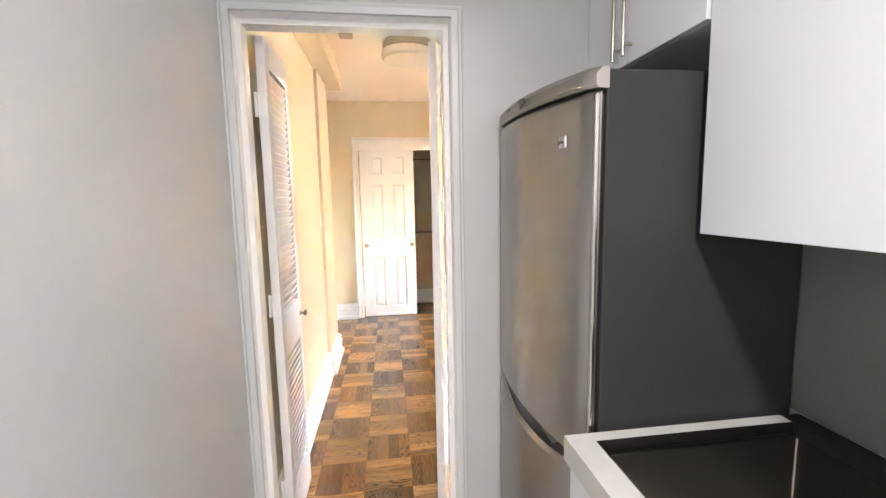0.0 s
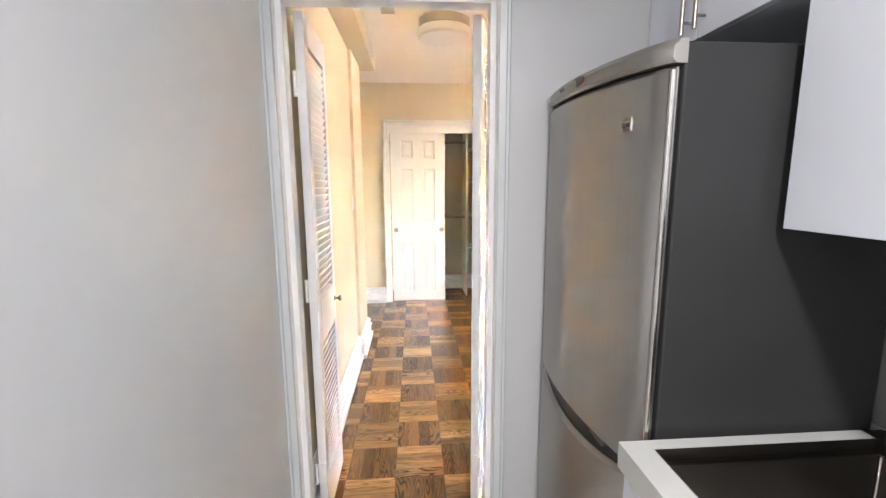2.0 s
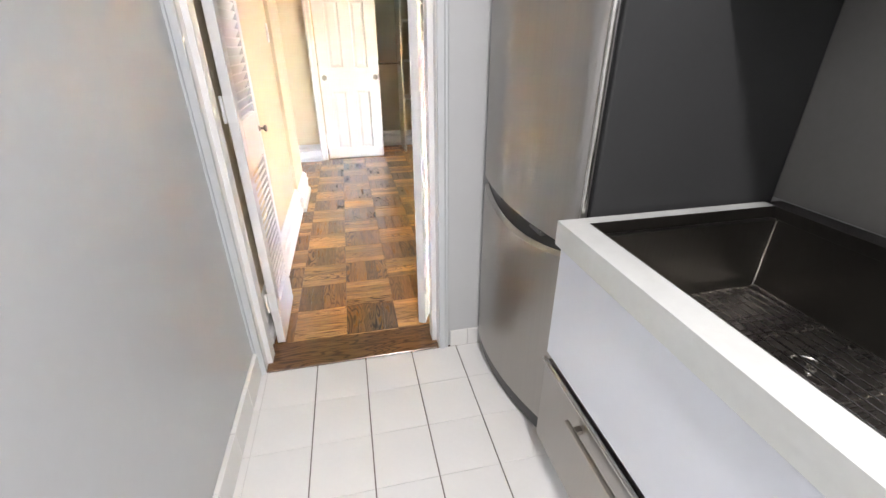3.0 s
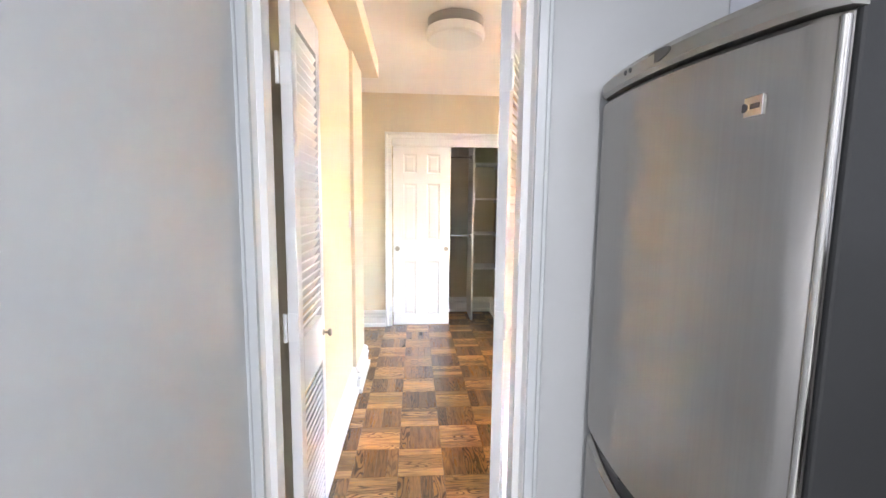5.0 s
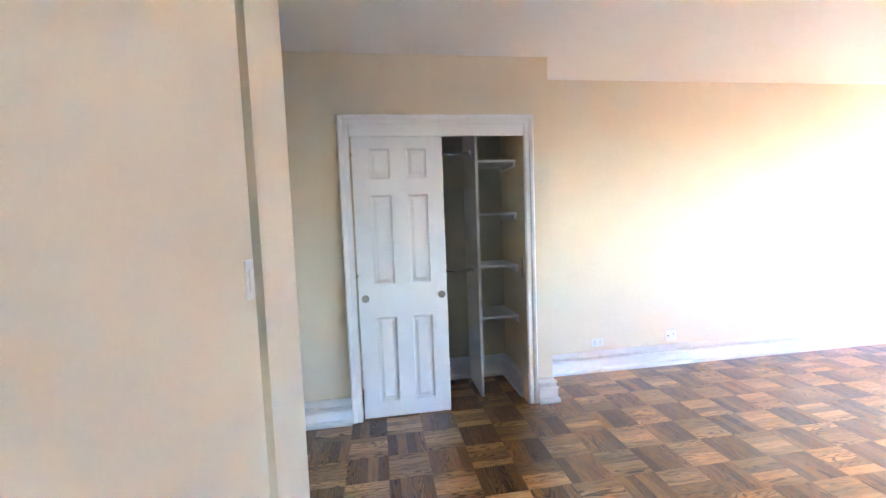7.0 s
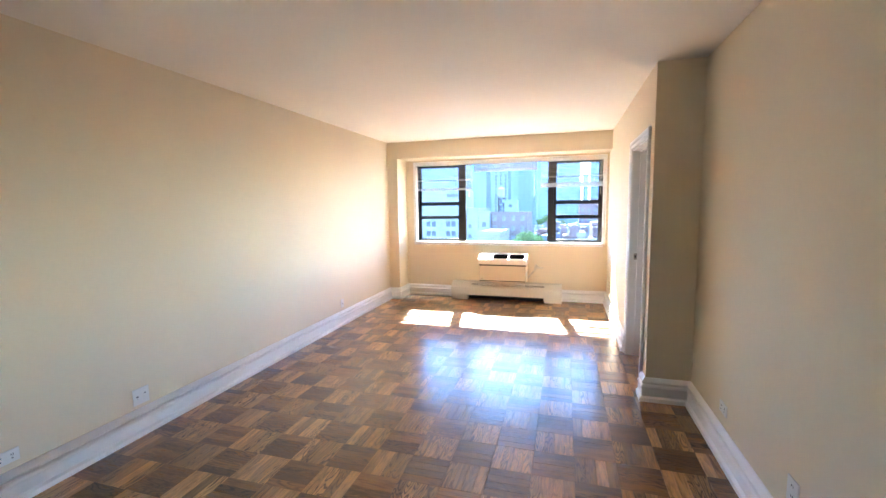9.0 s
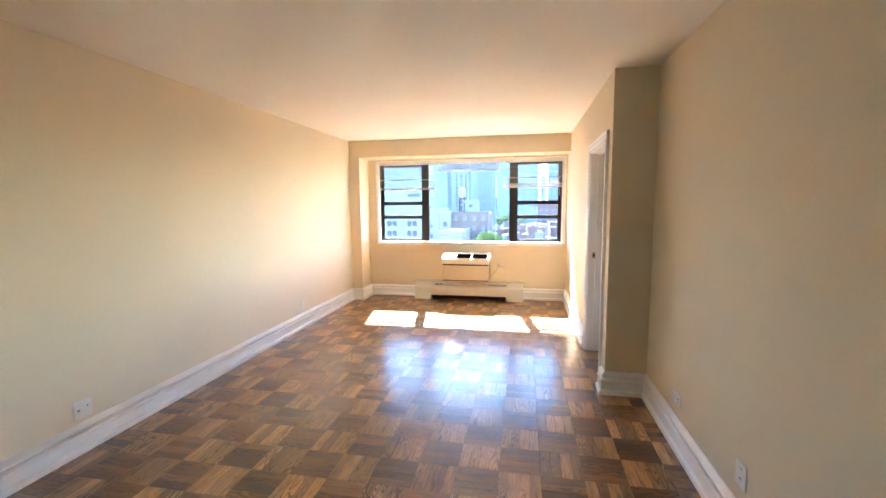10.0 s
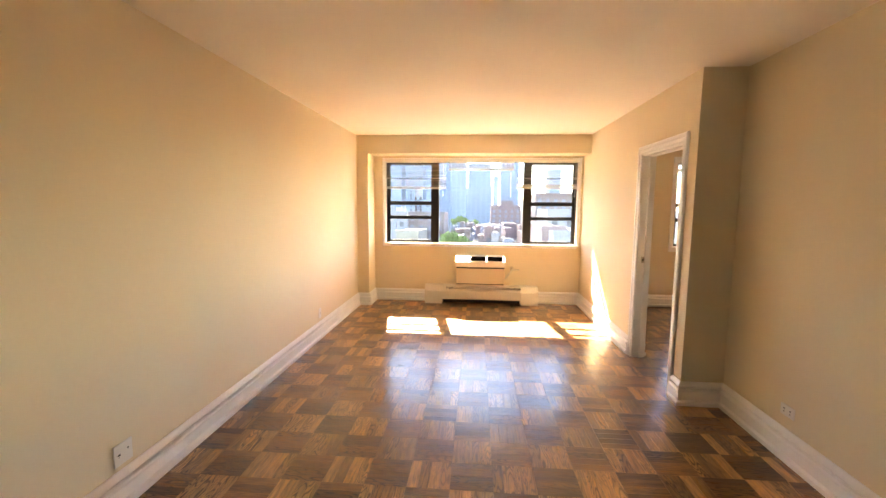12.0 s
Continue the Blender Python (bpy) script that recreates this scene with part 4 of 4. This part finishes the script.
wpart("handwheel", lathe(bmesh.new(), [(0.010, 0), (0.034, 0.002), (0.036, 0.010), (0.026, 0.016), (0.006, 0.018)], Matrix.Translation((7.33, 2.79, 0.575)) @ pose(0, 0, 0, 30), 18), VALVE, valve, "", True)
wpart("pipe_stub", rod(bmesh.new(), (7.33, 2.80, 0.545), (7.33, 2.68, 0.55), 0.013, 14), VALVE, valve, "", True)


# ---- blinds ----
def blind(y0, y1, bottom, spaced, stacked, label, bunch=0.0):
    e = thing("venetian_blind", (7.47, (y0 + y1) / 2, 2.25), label, "blind", "white venetian blinds")
    wpart("headrail", B(7.452, 7.490, y0, y1, 2.236, 2.258, bev=0.002), BLIND, e)
    rail_top = bottom + 0.020
    wpart("bottom_rail", B(7.456, 7.486, y0, y1, bottom, rail_top, bev=0.003), BLIND, e)
    bm = B(7.458, 7.484, y0 + 0.004, y1 - 0.004, -0.0012, 0.0012)
    first = wpart("slat", bm, BLIND, e)
    zs = [rail_top + 0.003 + 0.0042 * i for i in range(stacked)]
    top = zs[-1] if zs else rail_top
    n = spaced
    zs += [top + (2.233 - top) * i / n for i in range(1, n)] + [bunch + 0.0045 * i for i in range(4) if bunch]
    first.location = (0, 0, zs[0])
    for z in zs[1:]:
        s = new("slat", first.data)
        s.parent, s.matrix_parent_inverse, s.location = e, first.matrix_parent_inverse, (0, 0, z)
    for y in (y0 + 0.14, y1 - 0.14):
        wpart("cord", rod(bmesh.new(), (7.457, y, bottom), (7.457, y, 2.237), 0.0012, 6), BLIND, e)
    wpart("wand", rod(bmesh.new(), (7.448, y0 + 0.05, 1.70), (7.450, y0 + 0.05, 2.236), 0.003, 8), BLIND, e)
    return e


blind(3.865, 4.850, 1.822, 19, 4, "white venetian blind, partly raised, slats open", 1.985)
blind(1.790, 2.745, 1.834, 17, 12, "white venetian blind, partly raised, slats bunched below", 1.990)
blind(2.790, 3.830, 2.118, 10, 3, "white venetian blind, raised nearly to the top")
blind(BY0 + 0.02, BY1 - 0.015, 2.10, 8, 8, "white venetian blind, raised in the bedroom")

# ---- the city outside ----
def masonry(name, base, var=0.12):
    return mat(name, base, 0.9, var=var, scale=0.12, fine=1.5)


RED = masonry("red_brick_far", (0.31, 0.21, 0.19))
BROWN = masonry("brown_brick_far", (0.32, 0.235, 0.205))
WHITEB = masonry("white_brick_far", (0.42, 0.415, 0.41))
# Grey stone and towers are tinted pale blue; distance haze sits in the colour.
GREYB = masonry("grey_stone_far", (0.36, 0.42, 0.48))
BLUEB = masonry("haze_blue_tower", (0.36, 0.43, 0.51))
PINK = masonry("pink_render_far", (0.40, 0.28, 0.25))
CREAMB = masonry("cream_render_far", (0.44, 0.40, 0.31))
ROOF = masonry("tar_roof", (0.06, 0.06, 0.06))
# Glass pales and turns bluer with distance: haze put into its colour.
PANEF = mat("thin_haze_window_glass", (0.27, 0.315, 0.37), 0.3, var=0.3, scale=0.2)
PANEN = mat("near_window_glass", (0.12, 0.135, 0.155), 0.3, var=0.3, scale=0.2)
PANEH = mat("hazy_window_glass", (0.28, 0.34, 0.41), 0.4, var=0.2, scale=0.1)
PALEW = mat("pale_window_blinds", (0.31, 0.325, 0.345), 0.5, var=0.3, scale=0.3)
LEAF = mat("tree_leaf", (0.25, 0.33, 0.10), 0.6, var=0.35, scale=1.5)
TANKW = masonry("weathered_tank_wood", (0.44, 0.40, 0.38))
BARK = mat("bark", (0.10, 0.07, 0.05), 0.9, var=0.2)
GROUND_Z = -34.0
EYE = Vector((0.7, 3.0))
structure("ground", B(9.0, 2600, -1600, 1600, GROUND_Z - 1, GROUND_Z), masonry("asphalt_far", (0.07, 0.07, 0.07)), "city streets far below", "ground")


def building(b0, b1, dist, top, wall_mat, label, floor_h=3.2, pitch=3.4, win=(1.5, 1.7), rows=12, deep=18.0, extra="", first=3.3, glass_mat=None, pairs=False):
    """A block seen between two bearings (degrees to the left of straight out), with windows on its near face."""
    y0, y1 = sorted(EYE.y + dist * math.tan(radians(b)) for b in (b0, b1))
    x = EYE.x + dist
    e = new("apartment_building")
    e.location = (x, (y0 + y1) / 2, GROUND_Z)
    tagged(e, label, "building")
    w, h = y1 - y0, top - GROUND_Z
    part("wall", B(0, deep, -w / 2, w / 2, 0, h), wall_mat, e)
    part("roof", B(0.4, deep - 0.4, -w / 2 + 0.4, w / 2 - 0.4, h - 0.5, h - 0.1 + 0.15), ROOF, e)
    part("parapet", B(-0.25, 0.15, -w / 2 - 0.2, w / 2 + 0.2, h - 0.5, h + 0.35), wall_mat, e)
    if extra == "bulkhead":
        part("bulkhead", B(3, 8, -w * 0.25, w * 0.15, h, h + min(3.2, 0.22 * w)), wall_mat, e)
    pane = None
    cols = max(1, int((w - 1.0) / pitch))
    for r in range(rows):
        z = h - first - r * floor_h
        if z < 1 or (z + GROUND_Z) < -0.16 * dist - 4:
            break
        for c in range(cols):
            y = -w / 2 + (c + 0.5) * w / cols
            if pairs:
                y += (0.5 if c % 2 == 0 else -0.5) * (w / cols - win[0] - 0.35)
            if pane is None:
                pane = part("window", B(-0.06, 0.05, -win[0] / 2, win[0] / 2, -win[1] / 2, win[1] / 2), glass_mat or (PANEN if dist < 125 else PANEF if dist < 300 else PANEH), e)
                o = pane
            else:
                o = new("window", pane.data)
                o.parent = e
            o.location = (0, y, z)
    return e


house = building(30, 13.6, 120, 6.0, WHITEB, "white brick apartment house with paired windows", 2.9, 3.0, (1.3, 1.6), 3, first=10.2, pairs=True)
vx, vy, vz = 0.7 + 120, EYE.y + 120 * 0.262, 4.2
wpart("louvred_vent", B(vx - 0.1, vx + 0.05, vy - 1.9, vy + 1.9, vz - 0.5, vz + 0.5), PANEN, house, "dark louvred vent")
building(13.5, 11.2, 119, 0.2, WHITEB, "white stair block with a flat roof", 3.0, 4.0, (0.9, 1.2), 2, first=5.0)
building(11.1, 9.7, 119, -1.0, WHITEB, "white rendered house with a stepped roof", 3.0, 4.0, (1.2, 1.4), 4)
building(11.2, 8.2, 100, -5.3, CREAMB, "low cream wall of a flat-roofed house", 3.0, 4.0, (1.2, 1.4), 2)
building(9.6, 4.6, 122, -1.1, BROWN, "brown brick apartment house with pale windows", 2.95, 2.0, (1.15, 1.6), 6, first=1.5, glass_mat=PALEW)
building(7.7, 6.0, 124.5, 2.4, GREYB, "grey roof structure on the brick house", 3.0, 5.0, (1.0, 0.8), 1, 5.0, first=1.4)
building(2.9, 0.4, 150, -12.5, WHITEB, "low pale row house with flat roof", 3.0, 3.0, (1.2, 1.4), 4)
building(0.2, -1.9, 130, -9.5, GREYB, "low grey row house with flat roof", 3.0, 3.0, (1.2, 1.4), 4, extra="bulkhead")
building(-0.6, -3.4, 175, -7.5, WHITEB, "pale low apartment house", 3.0, 3.2, (1.3, 1.4), 5)
building(-1.9, -5.9, 260, 0.6, RED, "red brick apartment house", 3.0, 3.0, (1.4, 1.6), 9, extra="bulkhead")
building(-3.7, -5.4, 140, -5.0, RED, "small red brick house with flat roof", 3.0, 3.0, (1.2, 1.4), 4)
building(-5.2, -8.4, 120, -9.5, WHITEB, "white low roofs on a far street", 3.0, 3.2, (1.3, 1.4), 4)
building(-6.4, -9.0, 280, 4.0, RED, "dark red brick apartment house", 3.0, 3.0, (1.5, 1.6), 9)
building(-7.8, -12.9, 200, 6.7, BROWN, "brown brick apartment house", 3.0, 3.0, (1.5, 1.6), 10)
building(-9.3, -15.0, 105, 0.2, WHITEB, "cream terrace house with flat roof", 3.0, 3.2, (1.4, 1.5), 6)
building(-8.6, -11.6, 75, -2.5, PINK, "pink rendered house with flat roof", 3.0, 3.2, (1.2, 1.4), 4)
building(-10.1, -14.5, 70, -2.95, WHITEB, "white roof house with louvred openings", 3.0, 1.4, (0.9, 1.2), 3)
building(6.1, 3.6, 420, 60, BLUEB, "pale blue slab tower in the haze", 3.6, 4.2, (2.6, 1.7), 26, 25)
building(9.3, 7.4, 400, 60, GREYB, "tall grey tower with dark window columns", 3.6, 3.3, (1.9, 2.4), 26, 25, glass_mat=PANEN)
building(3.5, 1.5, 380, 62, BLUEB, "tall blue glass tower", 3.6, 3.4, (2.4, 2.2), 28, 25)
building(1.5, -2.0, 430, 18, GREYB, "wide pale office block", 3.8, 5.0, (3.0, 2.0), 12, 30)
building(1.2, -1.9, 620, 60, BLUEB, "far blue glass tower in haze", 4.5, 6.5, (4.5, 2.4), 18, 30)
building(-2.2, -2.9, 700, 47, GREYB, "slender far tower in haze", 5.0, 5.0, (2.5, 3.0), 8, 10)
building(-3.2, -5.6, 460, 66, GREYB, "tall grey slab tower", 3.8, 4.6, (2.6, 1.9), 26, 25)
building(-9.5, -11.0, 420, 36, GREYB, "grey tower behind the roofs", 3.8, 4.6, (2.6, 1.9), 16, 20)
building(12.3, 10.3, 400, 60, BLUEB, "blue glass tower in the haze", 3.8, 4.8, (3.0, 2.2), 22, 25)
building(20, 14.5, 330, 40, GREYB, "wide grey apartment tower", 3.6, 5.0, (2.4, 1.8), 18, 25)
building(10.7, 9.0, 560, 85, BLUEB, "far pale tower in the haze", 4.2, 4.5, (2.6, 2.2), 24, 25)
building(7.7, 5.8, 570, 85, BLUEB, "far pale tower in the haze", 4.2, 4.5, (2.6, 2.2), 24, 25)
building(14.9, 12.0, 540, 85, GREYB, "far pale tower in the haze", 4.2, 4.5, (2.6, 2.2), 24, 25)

rng = random.Random(21)
for k in range(150):
    b = rng.uniform(-13.5, 4.3)
    d = rng.uniform(105, 260)
    w = rng.uniform(0.45, 1.05) * 130 / d
    building(b - w / 2, b + w / 2, d, -rng.uniform(0.036, 0.082) * d, rng.choice((WHITEB, GREYB, RED, BROWN, WHITEB, PINK)), "low flat-roofed house in the dense blocks", 3.0, 2.6, (1.1, 1.5), 2, 12.0, "bulkhead" if k % 3 == 0 else "")

tx, ty = EYE.x + 128, EYE.y + 128 * math.tan(radians(8.1))
tank = thing("water_tower", (tx, ty, -1.0), "wooden rooftop water tower on steel legs", "water tower")
wpart("barrel", rod(bmesh.new(), (tx, ty, 3.7), (tx, ty, 6.0), 1.15, 24, 1.08), TANKW, tank)
wpart("cone_roof", rod(bmesh.new(), (tx, ty, 6.0), (tx, ty, 6.9), 1.25, 24, 0.06), TANKW, tank)
for dx, dy in ((-0.8, -0.8), (0.8, -0.8), (0.8, 0.8), (-0.8, 0.8)):
    wpart("leg", rod(bmesh.new(), (tx + dx, ty + dy, -1.2), (tx + dx, ty + dy, 3.7), 0.13, 8), BARK, tank)
for za, zb in ((-1.0, 1.3), (1.3, 3.5)):
    for s in (-1, 1):
        wpart("brace", rod(bmesh.new(), (tx - 0.8, ty - 0.8 * s, za), (tx - 0.8, ty + 0.8 * s, zb), 0.08, 6), BARK, tank)


def tree(x, y, z, r, seed, base, label="leafy green tree on a roof terrace", group="trees on the roof terrace"):
    """A trunk with limbs and a loose crown of many small leaf clumps."""
    rng = random.Random(seed)
    e = thing("tree", (x, y, base), label, "tree", group)
    bm = rod(bmesh.new(), (x, y, base), (x, y, z - r * 0.3), 0.11, 10, 0.06)
    for k in range(6):
        a = 2 * math.pi * k / 6 + rng.random()
        rod(bm, (x, y, z - r * 0.7), (x + r * 0.7 * math.cos(a), y + r * 0.7 * math.sin(a), z + r * 0.3), 0.04, 6, 0.012)
    wpart("trunk", bm, BARK, e)
    verts, faces = [], []
    for k in range(2600):
        d = Vector((rng.gauss(0, 1), rng.gauss(0, 1), rng.gauss(0, 0.7))).normalized()
        q = Vector((x, y, z)) + d * r * rng.uniform(0.45, 1.0) * (0.75 + 0.4 * noise.noise(d * 2 + Vector((seed, 0, 0))))
        s = rng.uniform(0.05, 0.12) * max(1.0, r / 1.2)
        u = Vector((rng.gauss(0, 1), rng.gauss(0, 1), rng.gauss(0, 1))).normalized()
        v = u.orthogonal().normalized()
        n = len(verts)
        verts += [tuple(q + u * s), tuple(q + v * s * 0.6), tuple(q - u * s), tuple(q - v * s * 0.6)]
        faces.append((n, n + 1, n + 2, n + 3))
    me = bpy.data.meshes.new("crown")
    me.from_pydata(verts, [], faces)
    me.materials.append(LEAF)
    under(e, new("crown", me))


building(20, -8, 33, -3.6, GREYB, "low grey house with a planted roof terrace", 3.0, 3.4, (1.4, 1.6), 3)
for k, (x, y, z, r) in enumerate(((36.6, 6.3, -2.0, 0.85), (36.9, 5.45, -1.55, 0.95), (36.5, 4.7, -1.75, 0.9), (36.8, 4.0, -2.2, 0.75), (38.2, 5.9, -1.7, 0.8))):
    tree(x, y, z, r, 11 + k, -3.58)
for k, (b, d, z, r) in enumerate(((3.1, 235, -8.4, 2.6), (2.3, 248, -7.4, 3.0), (1.6, 240, -8.2, 2.4), (0.2, 250, -9.4, 2.6), (-4.6, 190, -9.6, 2.2), (-7.6, 165, -10.0, 2.0))):
    tree(EYE.x + d, EYE.y + d * math.tan(radians(b)), z, r, 31 + k, GROUND_Z, "tall green street tree among the houses", "street trees")

# ---- floor pieces ----
parquet()
kitchen_tiles()
